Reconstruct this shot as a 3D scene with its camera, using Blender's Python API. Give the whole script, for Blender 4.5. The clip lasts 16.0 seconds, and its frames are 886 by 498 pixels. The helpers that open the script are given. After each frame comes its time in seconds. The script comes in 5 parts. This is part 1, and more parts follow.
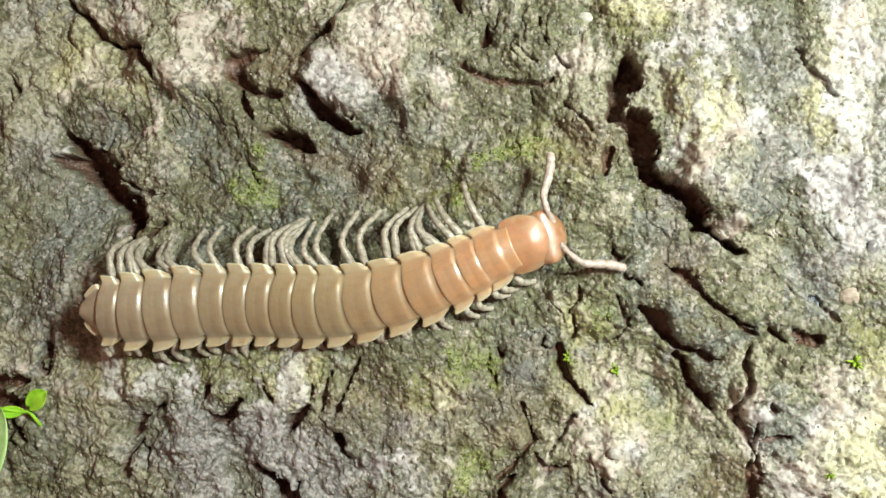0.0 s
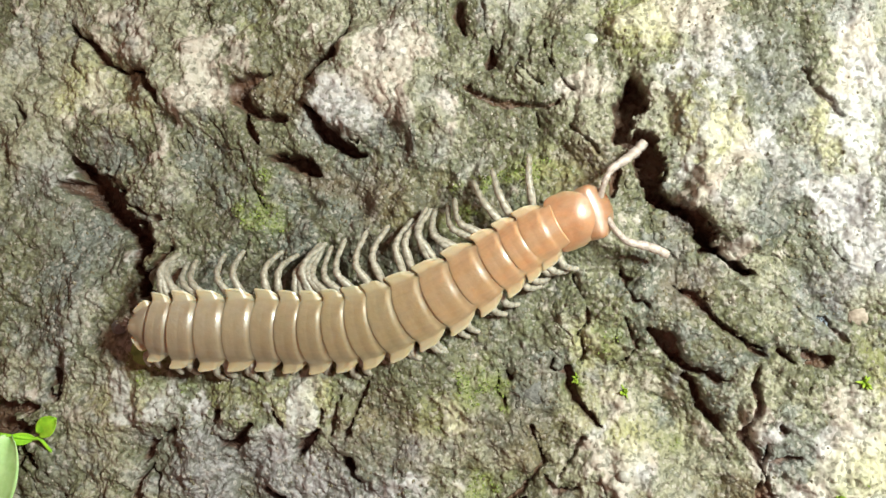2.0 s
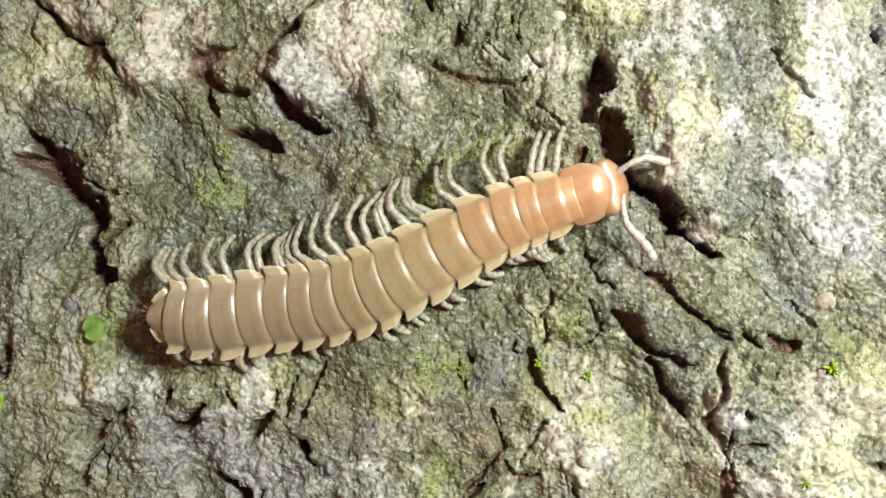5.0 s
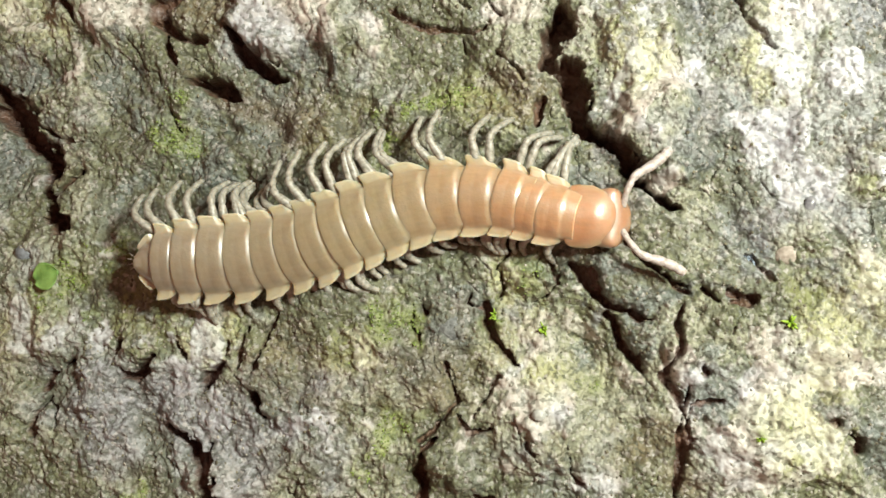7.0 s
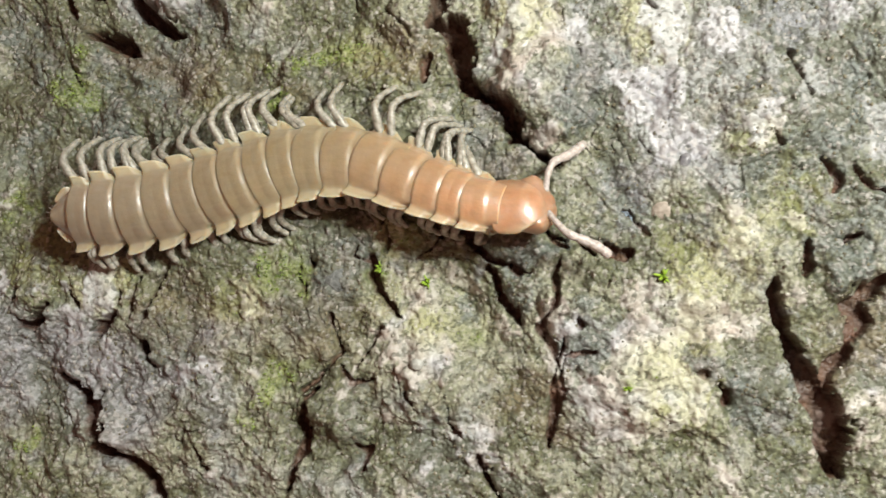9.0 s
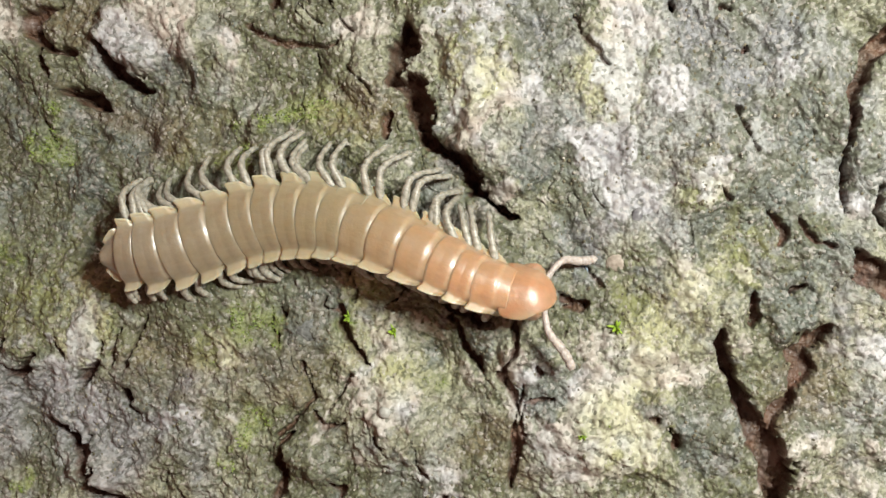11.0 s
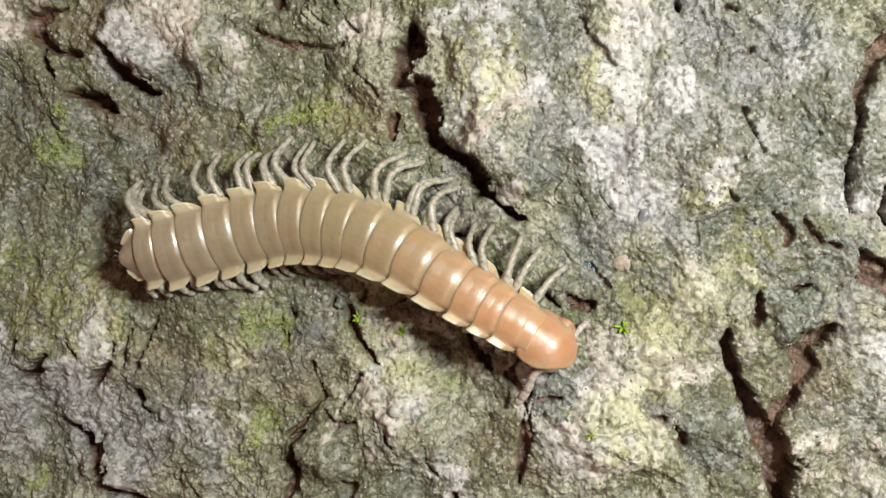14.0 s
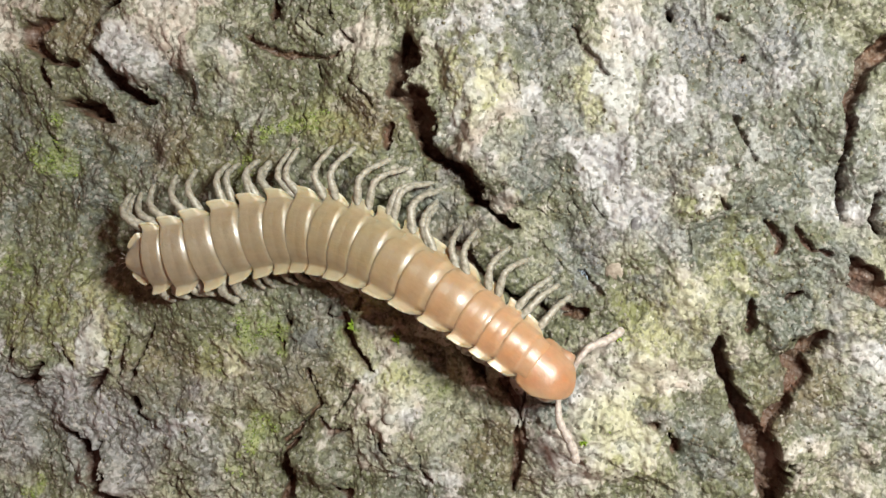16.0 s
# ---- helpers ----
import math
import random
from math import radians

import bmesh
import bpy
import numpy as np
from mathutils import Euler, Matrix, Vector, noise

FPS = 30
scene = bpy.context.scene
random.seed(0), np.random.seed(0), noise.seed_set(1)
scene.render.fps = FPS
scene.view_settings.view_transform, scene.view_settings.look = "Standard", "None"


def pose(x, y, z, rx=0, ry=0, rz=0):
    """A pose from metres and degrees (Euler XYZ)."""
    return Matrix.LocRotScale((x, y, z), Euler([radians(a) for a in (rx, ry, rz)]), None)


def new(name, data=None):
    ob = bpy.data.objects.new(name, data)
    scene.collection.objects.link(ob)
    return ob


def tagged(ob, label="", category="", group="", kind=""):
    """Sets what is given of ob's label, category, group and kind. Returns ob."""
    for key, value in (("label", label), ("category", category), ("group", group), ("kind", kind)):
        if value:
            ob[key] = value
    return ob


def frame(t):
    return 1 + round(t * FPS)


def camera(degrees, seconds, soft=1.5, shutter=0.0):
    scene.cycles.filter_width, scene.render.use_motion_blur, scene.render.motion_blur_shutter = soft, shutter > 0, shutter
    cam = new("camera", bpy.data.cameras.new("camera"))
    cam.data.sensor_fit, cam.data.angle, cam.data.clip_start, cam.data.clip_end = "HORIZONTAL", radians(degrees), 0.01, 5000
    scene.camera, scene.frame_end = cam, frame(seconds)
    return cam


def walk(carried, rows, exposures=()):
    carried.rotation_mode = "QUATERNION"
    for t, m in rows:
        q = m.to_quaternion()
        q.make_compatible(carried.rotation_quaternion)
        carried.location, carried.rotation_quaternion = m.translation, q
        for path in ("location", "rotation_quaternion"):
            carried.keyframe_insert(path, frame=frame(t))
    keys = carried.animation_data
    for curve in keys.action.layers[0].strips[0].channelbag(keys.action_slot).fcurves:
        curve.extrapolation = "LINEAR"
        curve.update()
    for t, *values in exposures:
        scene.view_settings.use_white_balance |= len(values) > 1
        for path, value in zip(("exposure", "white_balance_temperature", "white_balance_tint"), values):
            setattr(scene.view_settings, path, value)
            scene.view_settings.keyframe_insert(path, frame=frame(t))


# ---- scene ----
MM = 0.001

# ---- camera ----
cam = camera(50, 16.0, soft=1.5, shutter=0.5)


def eye(t, x, y, z, rx, ry, rz):
    """A camera pose: millimetres over the bark, and degrees from looking straight down at it."""
    return (t, pose(x * MM, y * MM, z * MM, rx, ry, rz))


walk(cam, [
    eye(0, -0.07, -1.75, 50.69, 1.56, 9.57, 0.26),
    eye(0.5, -0.22, -1.55, 50.72, 1.13, 9.64, 0.19),
    eye(1, -0.40, -0.88, 50.84, 0.73, 9.77, -0.02),
    eye(1.5, -0.00, -0.00, 50.44, 0.64, 9.46, -0.28),
    eye(2, -0.35, 0.04, 50.76, 0.85, 9.70, -0.49),
    eye(2.5, -0.28, 0.16, 50.34, 0.88, 9.34, -0.44),
    eye(3, -0.33, -0.40, 50.10, 1.09, 9.34, -0.28),
    eye(5.5, 0.92, -3.09, 49.13, 2.90, 8.74, 0.85),
    eye(6, 1.07, -4.01, 48.77, 3.17, 8.69, 1.13),
    eye(6.5, 1.75, -4.99, 47.99, 3.35, 8.64, 1.40),
    eye(7, 2.97, -5.48, 47.91, 3.41, 8.92, 1.56),
    eye(7.5, 4.85, -5.37, 47.56, 3.46, 9.05, 1.67),
    eye(8, 7.63, -6.73, 46.35, 3.12, 8.63, 2.06),
    eye(8.5, 7.63, -7.72, 46.82, 3.38, 8.92, 2.28),
    eye(9, 8.99, -7.81, 47.68, 3.66, 8.91, 2.42),
    eye(9.5, 11.35, -4.00, 49.03, 3.89, 9.21, 2.03),
    eye(9.7, 11.93, -4.62, 49.27, 3.76, 9.43, 2.28),
    eye(11.8, 10.19, 0.21, 49.55, -3.16, 9.01, 0.70),
    eye(12, 9.99, 0.07, 49.56, -3.26, 9.13, 0.78),
    eye(12.5, 10.25, 0.61, 49.77, -2.98, 8.94, 0.72),
    eye(13, 10.55, 0.56, 49.61, -3.19, 8.82, 0.69),
    eye(13.5, 10.51, 0.26, 49.79, -2.84, 8.90, 0.81),
    eye(14, 10.68, 0.54, 49.94, -3.02, 8.99, 0.74),
    eye(14.5, 10.27, -0.03, 50.27, -2.73, 9.10, 0.85),
    eye(15, 11.06, 0.52, 50.15, -3.04, 8.96, 0.78),
    eye(15.5, 10.89, 0.57, 50.16, -2.73, 8.81, 0.74),
    eye(16, 10.99, 0.80, 50.22, -2.82, 8.93, 0.65),
], exposures=[(0, 0.09, 6650, 4), (6.5, 0.12, 6650, 4), (8.5, -0.11, 6540, 9), (9.5, -0.26, 6500, 11), (12, -0.28, 6580, 10), (16, -0.30, 6580, 10)])

# ---- light ----
# a clip-on ring of four small white lamps beside the lens, over the bark's upper side
world = bpy.data.worlds.new("night_air")
scene.world = world
world.use_nodes = True
world.node_tree.nodes["Background"].inputs["Color"].default_value = (1.0, 0.47, 0.35, 1)
world.node_tree.nodes["Background"].inputs["Strength"].default_value = 0.32

LAMP = Vector((48, 22, 68)) * MM
for k, (dx, dy) in enumerate(((-6, -6), (6, -6), (-6, 6), (6, 6))):
    bulb = bpy.data.lights.new("led", "POINT")
    bulb.energy, bulb.shadow_soft_size, bulb.color = 0.178, 0.0018, (0.98, 0.99, 0.92)
    led = new("led", bulb)
    led.location = LAMP + Vector((dx, dy, 0)) * MM


# ---- materials ----
def material(name):
    m = bpy.data.materials.new(name)
    m.use_nodes = True
    return m, m.node_tree, m.node_tree.nodes["Principled BSDF"]


def node(tree, kind, **values):
    n = tree.nodes.new(kind)
    for key, value in values.items():
        n.inputs[key].default_value = value
    return n


def rgb(tree, a, b, factor):
    """Mixes two colours, given as sockets or triples, by a socket or number."""
    n = tree.nodes.new("ShaderNodeMix")
    n.data_type = "RGBA"
    for slot, value in ((0, factor), (6, a), (7, b)):
        if isinstance(value, bpy.types.NodeSocket):
            tree.links.new(value, n.inputs[slot])
        else:
            n.inputs[slot].default_value = (*value, 1) if slot else value
    return n.outputs[2]


def grain(tree, scale, detail=4.0, rough=0.6, low=0.35, high=0.65, fibre=1.0):
    """Noise in object space, stretched to the range 0 to 1. scale: features a metre; fibre: how long they are along y."""
    place = tree.nodes.new("ShaderNodeTexCoord")
    along = node(tree, "ShaderNodeMapping", Rotation=(0, 0, 0.12), Scale=(1.0, 1.0 / fibre, 1.0))
    tree.links.new(place.outputs["Object"], along.inputs["Vector"])
    n = node(tree, "ShaderNodeTexNoise", Scale=scale, Detail=detail, Roughness=rough)
    tree.links.new(along.outputs["Vector"], n.inputs["Vector"])
    r = node(tree, "ShaderNodeMapRange", **{"From Min": low, "From Max": high})
    tree.links.new(n.outputs["Fac"], r.inputs["Value"])
    return r.outputs["Result"]


def grains(tree, scale):
    """Rounded grains in object space: how high each place stands, and a random value for each grain."""
    place = tree.nodes.new("ShaderNodeTexCoord")
    cell = node(tree, "ShaderNodeTexVoronoi", Scale=scale)
    tree.links.new(place.outputs["Object"], cell.inputs["Vector"])
    split = tree.nodes.new("ShaderNodeSeparateColor")
    tree.links.new(cell.outputs["Color"], split.inputs["Color"])
    return math_node(tree, "SUBTRACT", 1.0, cell.outputs["Distance"]), split.outputs["Red"]


def math_node(tree, how, a, b):
    n = tree.nodes.new("ShaderNodeMath")
    n.operation = how
    n.use_clamp = True
    for slot, value in ((0, a), (1, b)):
        if isinstance(value, bpy.types.NodeSocket):
            tree.links.new(value, n.inputs[slot])
        else:
            n.inputs[slot].default_value = value
    return n.outputs[0]


def relief(tree, bsdf, height, strength, distance):
    n = node(tree, "ShaderNodeBump", Strength=strength, Distance=distance)
    tree.links.new(height, n.inputs["Height"])
    tree.links.new(n.outputs["Normal"], bsdf.inputs["Normal"])


def mask(tree, name):
    a = tree.nodes.new("ShaderNodeAttribute")
    a.attribute_name = name
    s = tree.nodes.new("ShaderNodeSeparateColor")
    tree.links.new(a.outputs["Color"], s.inputs["Color"])
    return s.outputs["Red"], s.outputs["Green"], s.outputs["Blue"]


def bark_material():
    m, tree, bsdf = material("bark")
    pale, moss, cleft = mask(tree, "growth")
    yellow, grey, dark_marks = mask(tree, "tint")
    white, bead, lump = mask(tree, "grit")
    slate, brown, lilac = mask(tree, "mineral")
    fine = grain(tree, 3600, 3, 0.6, 0.36, 0.64, 1.25)
    fleck = grain(tree, 2300, 4, 0.7, 0.50, 0.68, 1.2)
    mid = grain(tree, 1100, 4, 0.65, 0.36, 0.64, 1.15)
    wide = grain(tree, 420, 5, 0.65)
    base = rgb(tree, (0.055, 0.063, 0.034), (0.155, 0.170, 0.094), fine)
    base = rgb(tree, base, (0.15, 0.125, 0.07), math_node(tree, "MULTIPLY", wide, 0.22))
    base = rgb(tree, base, (0.130, 0.143, 0.116), math_node(tree, "MULTIPLY", grey, 0.7))
    base = rgb(tree, base, (0.21, 0.225, 0.085), math_node(tree, "MULTIPLY", yellow, 0.65))
    crust = rgb(tree, (0.17, 0.175, 0.115), (0.295, 0.298, 0.215), fine)
    crust = rgb(tree, crust, (0.275, 0.29, 0.315), math_node(tree, "MULTIPLY", grey, 0.6))
    crust = rgb(tree, crust, (0.36, 0.36, 0.17), math_node(tree, "MULTIPLY", yellow, 0.6))
    crust = rgb(tree, crust, (0.10, 0.10, 0.075), math_node(tree, "MULTIPLY", fleck, 0.5))
    cream = rgb(tree, (0.32, 0.308, 0.26), (0.475, 0.462, 0.412), mid)
    cream = rgb(tree, cream, (0.40, 0.325, 0.28), math_node(tree, "MULTIPLY", math_node(tree, "POWER", lump, 2.0), 0.6))
    cream = rgb(tree, cream, (0.42, 0.43, 0.27), math_node(tree, "MULTIPLY", yellow, 0.7))
    cream = rgb(tree, cream, (0.39, 0.41, 0.44), math_node(tree, "MULTIPLY", grey, 0.7))
    cream = rgb(tree, cream, (0.20, 0.185, 0.14), math_node(tree, "MULTIPLY", fleck, 0.45))
    colour = rgb(tree, rgb(tree, base, crust, pale), cream, white)
    colour = rgb(tree, colour, rgb(tree, (0.048, 0.060, 0.055), (0.180, 0.203, 0.195), fine), math_node(tree, "MULTIPLY", slate, 0.75))
    colour = rgb(tree, colour, rgb(tree, (0.075, 0.052, 0.030), (0.19, 0.145, 0.085), mid), math_node(tree, "MULTIPLY", brown, math_node(tree, "SUBTRACT", 0.6, math_node(tree, "MULTIPLY", white, 0.4))))
    colour = rgb(tree, colour, rgb(tree, (0.105, 0.105, 0.115), (0.30, 0.298, 0.325), fine), math_node(tree, "MULTIPLY", lilac, 0.55))
    crumb, crumb_kind = grains(tree, 5000)
    colour = rgb(tree, colour, (0.055, 0.06, 0.04), math_node(tree, "MULTIPLY", math_node(tree, "SUBTRACT", 0.42, crumb_kind), 1.7))
    colour = rgb(tree, colour, (0.37, 0.35, 0.32), math_node(tree, "MULTIPLY", math_node(tree, "SUBTRACT", crumb_kind, 0.74), 2.2))
    alga = rgb(tree, (0.085, 0.115, 0.026), (0.24, 0.28, 0.072), fine)
    colour = rgb(tree, colour, alga, moss)
    colour = rgb(tree, colour, (0.05, 0.045, 0.033), math_node(tree, "MULTIPLY", dark_marks, 0.6))
    # fissure insides: brown bark, darkened with the cracks' own shade
    colour = rgb(tree, colour, rgb(tree, (0.055, 0.021, 0.013), (0.12, 0.048, 0.030), mid), cleft)
    tree.links.new(colour, bsdf.inputs["Base Color"])
    rough = node(tree, "ShaderNodeMapRange", **{"To Min": 0.36, "To Max": 0.75})
    tree.links.new(fine, rough.inputs["Value"])
    tree.links.new(rough.outputs["Result"], bsdf.inputs["Roughness"])
    bsdf.inputs["Specular IOR Level"].default_value = 0.4
    both = math_node(tree, "ADD", math_node(tree, "MULTIPLY", fine, 0.25), math_node(tree, "MULTIPLY", crumb, math_node(tree, "ADD", 0.3, math_node(tree, "MULTIPLY", crumb_kind, 0.4))))
    both = math_node(tree, "MULTIPLY", both, math_node(tree, "SUBTRACT", 1.0, math_node(tree, "MULTIPLY", white, 0.55)))
    relief(tree, bsdf, both, 1.0, 0.0001)
    return m


def cuticle_material():
    """Glossy, slightly see-through horn: the object's colour in the middle, cream at the keels."""
    m, tree, bsdf = material("millipede_cuticle")
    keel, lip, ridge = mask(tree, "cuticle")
    info = tree.nodes.new("ShaderNodeObjectInfo")
    place = tree.nodes.new("ShaderNodeTexCoord")
    stretch = node(tree, "ShaderNodeMapping", Scale=(0.35, 1.0, 1.0))
    tree.links.new(place.outputs["Object"], stretch.inputs["Vector"])
    n = node(tree, "ShaderNodeTexNoise", Scale=3200.0, Detail=5.0, Roughness=0.65)
    tree.links.new(stretch.outputs["Vector"], n.inputs["Vector"])
    streaks = node(tree, "ShaderNodeMapRange", **{"From Min": 0.35, "From Max": 0.68})
    tree.links.new(n.outputs["Fac"], streaks.inputs["Value"])
    blotch = grain(tree, 900, 3, 0.6)
    pits = grain(tree, 9000, 2, 0.6)
    colour = rgb(tree, info.outputs["Color"], (0.16, 0.115, 0.05), math_node(tree, "MULTIPLY", streaks.outputs["Result"], 0.36))
    colour = rgb(tree, colour, (0.50, 0.42, 0.32), math_node(tree, "MULTIPLY", blotch, 0.20))
    colour = rgb(tree, colour, (0.40, 0.352, 0.230), math_node(tree, "MULTIPLY", keel, 0.75))
    colour = rgb(tree, colour, (0.14, 0.105, 0.05), math_node(tree, "MULTIPLY", ridge, 0.30))
    # pale plate margins, lightened further against the shade between rings
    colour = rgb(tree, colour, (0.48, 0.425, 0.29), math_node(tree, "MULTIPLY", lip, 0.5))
    tree.links.new(colour, bsdf.inputs["Base Color"])
    bsdf.inputs["Specular IOR Level"].default_value = 0.95
    bsdf.inputs["Subsurface Weight"].default_value = 1.0
    bsdf.inputs["Subsurface Radius"].default_value = (0.0006, 0.0004, 0.00025)
    bsdf.inputs["Subsurface Scale"].default_value = 1.0
    bsdf.inputs["Coat Weight"].default_value = 1.0
    bsdf.inputs["Coat IOR"].default_value = 1.55
    bsdf.inputs["Coat Roughness"].default_value = 0.06
    worn = node(tree, "ShaderNodeMapRange", **{"To Min": 0.36, "To Max": 0.50})
    tree.links.new(streaks.outputs["Result"], worn.inputs["Value"])
    tree.links.new(worn.outputs["Result"], bsdf.inputs["Roughness"])
    both = math_node(tree, "ADD", math_node(tree, "MULTIPLY", blotch, 0.7), math_node(tree, "MULTIPLY", pits, 0.10))
    relief(tree, bsdf, both, 0.35, 0.00006)
    return m


def plain_material(name, dark, light, scale, rough=0.6, bump=0.3, sub=0.0):
    m, tree, bsdf = material(name)
    g = grain(tree, scale, 4, 0.6)
    tree.links.new(rgb(tree, dark, light, g), bsdf.inputs["Base Color"])
    bsdf.inputs["Roughness"].default_value = rough
    bsdf.inputs["Subsurface Weight"].default_value = sub
    bsdf.inputs["Subsurface Radius"].default_value = (0.0004, 0.0003, 0.0002)
    bsdf.inputs["Subsurface Scale"].default_value = 1.0
    relief(tree, bsdf, g, bump, 0.00004)
    return m


BARK = bark_material()
CUTICLE = cuticle_material()
LEG = plain_material("leg_horn", (0.17, 0.165, 0.13), (0.40, 0.385, 0.33), 3500, 0.34, 0.3, 0.3)
ANTENNA = plain_material("antenna_horn", (0.30, 0.265, 0.235), (0.50, 0.455, 0.42), 5000, 0.4, 0.5, 0.2)
DARK_LEAF = plain_material("dark_green_leaf", (0.09, 0.19, 0.04), (0.19, 0.33, 0.09), 1500, 0.4, 0.4, 0.2)
LEAF = plain_material("green_leaf", (0.16, 0.42, 0.02), (0.30, 0.60, 0.04), 1500, 0.4, 0.4, 0.2)
MOSS = plain_material("moss", (0.11, 0.2, 0.012), (0.25, 0.38, 0.03), 4000, 0.6, 0.4)
STONE = plain_material("grey_grit", (0.10, 0.115, 0.12), (0.20, 0.22, 0.24), 3000, 0.45, 0.5)
CHIP = plain_material("pale_chip", (0.28, 0.29, 0.26), (0.42, 0.43, 0.39), 3000, 0.5, 0.4)
PINK = plain_material("pinkish_grain", (0.26, 0.225, 0.18), (0.42, 0.37, 0.31), 3000, 0.6, 0.5)
FIBRE = plain_material("blue_fibre", (0.13, 0.18, 0.23), (0.26, 0.32, 0.38), 4000, 0.5, 0.4)
LUMP = plain_material("grey_bark", (0.06, 0.065, 0.06), (0.17, 0.18, 0.17), 3500, 0.7, 0.8)
DULL_MOSS = plain_material("dull_moss", (0.075, 0.12, 0.02), (0.20, 0.27, 0.05), 3000, 0.75, 0.2)
DARK_GRIT = plain_material("dark_grit", (0.05, 0.047, 0.03), (0.17, 0.155, 0.10), 900, 0.85, 0.2)
PALE_GRIT = plain_material("pale_grit", (0.20, 0.19, 0.15), (0.36, 0.34, 0.29), 900, 0.85, 0.2)
PALE_LEAF = plain_material("pale_leaf", (0.26, 0.50, 0.17), (0.42, 0.66, 0.30), 900, 0.5, 0.2, 0.3)
SEED = plain_material("dark_seed", (0.10, 0.10, 0.11), (0.2, 0.2, 0.2), 3000, 0.35, 0.3)


# ---- bark ----


def lattice_noise(x, y, size, seed):
    """Smooth noise, -1 to 1, over coordinates in millimetres, with lumps of the given size."""
    table = np.random.default_rng(seed).uniform(-1, 1, (256, 256))
    u, v = x / size + 61.3, y / size + 27.7
    i, j = np.floor(u).astype(int), np.floor(v).astype(int)
    fu, fv = u - i, v - j
    fu, fv = fu * fu * fu * (fu * (6 * fu - 15) + 10), fv * fv * fv * (fv * (6 * fv - 15) + 10)
    a, b = table[i % 256, j % 256], table[(i + 1) % 256, j % 256]
    c, d = table[i % 256, (j + 1) % 256], table[(i + 1) % 256, (j + 1) % 256]
    return (a * (1 - fu) + b * fu) * (1 - fv) + (c * (1 - fu) + d * fu) * fv


def layered(x, y, size, octaves, seed, fall=0.5):
    total, weight = 0, 1.0
    for k in range(octaves):
        turn = 0.7 * k
        u, v = x * math.cos(turn) - y * math.sin(turn), x * math.sin(turn) + y * math.cos(turn)
        total = total + weight * lattice_noise(u, v, size / 2 ** k, seed + k)
        weight *= fall
    return total


def cells(x, y, size, seed):
    """Cells about randomly strewn points: how near each place is to its point (1 at it, 0 a cell away), and a random value for each cell."""
    r = np.random.default_rng(seed)
    jx, jy, value = r.uniform(0, 1, (3, 256, 256))
    u, v = x / size + 500, y / size + 500
    i, j = np.floor(u).astype(int), np.floor(v).astype(int)
    best, kind = np.full(x.shape, 9.0), np.zeros(x.shape)
    for a in (-1, 0, 1):
        for b in (-1, 0, 1):
            p, q = (i + a) % 256, (j + b) % 256
            d = (i + a + jx[p, q] - u) ** 2 + (j + b + jy[p, q] - v) ** 2
            near = d < best
            best, kind = np.where(near, d, best), np.where(near, value[p, q], kind)
    return 1 - np.sqrt(best), kind


def step(a, b, x):
    s = np.clip((x - a) / (b - a), 0, 1)
    return s * s * (3 - 2 * s)


def smoothed(a):
    """A field blurred over about half a millimetre."""
    for axis in (0, 1, 0, 1):
        n = a.shape[axis]
        p = np.pad(a, [(5, 4) if k == axis else (0, 0) for k in (0, 1)], mode="edge")
        c = np.insert(np.cumsum(p, axis=axis), 0, 0, axis=axis)
        a = (np.take(c, np.arange(9, n + 9), axis) - np.take(c, np.arange(n), axis)) / 9
    return a


def spread(low, high, cell, far):
    """Grid lines: even ones between low and high, then wider and wider ones out to far."""
    core = np.arange(low, high, cell)
    out, gap = [], cell
    while sum(out) < far:
        gap *= 1.18
        out.append(gap)
    out = np.cumsum(out)
    return np.r_[low - out[::-1], core, core[-1] + out]


CRACKS, PATCHES = [], {"pale": [], "moss": [], "yellow": [], "grey": [], "hollow": [], "mound": [], "cream": [], "slate": [], "brown": [], "lilac": []}


def crack(depth, ledge, *points):
    """A fissure along points of x, y and half its width; ledge: how far the plate on its upper side stands proud, in millimetres."""
    CRACKS.append((depth, ledge, points))


def patches(kind, *spots):
    """Growth on the bark: spots of x, y, radius and strength."""
    PATCHES[kind] += spots


crack(1.9, 0.6, (1.17, 9.43, 0.30), (1.12, 8.55, 0.71), (0.61, 7.46, 0.64), (0.74, 6.62, 0.64), (1.67, 5.88, 0.64), (1.98, 5.14, 0.79), (1.99, 4.25, 0.75), (2.39, 3.50, 0.60), (3.16, 3.00, 0.45), (4.22, 2.33, 0.56), (4.62, 1.59, 0.68), (4.75, 0.85, 0.49), (5.35, 0.41, 0.22), (6.05, 0.07, 0.19), (6.86, -0.60, 0.15))
crack(0.6, 0, (0.46, 4.84, 0.18), (0.10, 4.39, 0.27), (0.05, 3.64, 0.21))
crack(1.7, 0.6, (-31.47, 6.47, 0.26), (-30.42, 5.57, 0.59), (-29.61, 4.49, 1.15), (-28.57, 3.29, 1.01), (-27.54, 2.22, 0.75), (-26.82, 1.26, 0.64), (-27.05, 0.14, 0.54), (-26.51, -0.81, 0.64), (-26.13, -1.83, 0.80))
crack(1.5, 0, (-31.96, 4.83, 0.20), (-30.83, 4.61, 0.59), (-29.79, 4.18, 0.85))
crack(0.5, 0, (-28.40, 4.31, 0.16), (-26.34, 2.94, 0.12), (-24.48, 2.59, 0.09))
crack(0.7, 0, (-24.92, 1.14, 0.16), (-25.49, 0.29, 0.30), (-26.17, -0.34, 0.26))
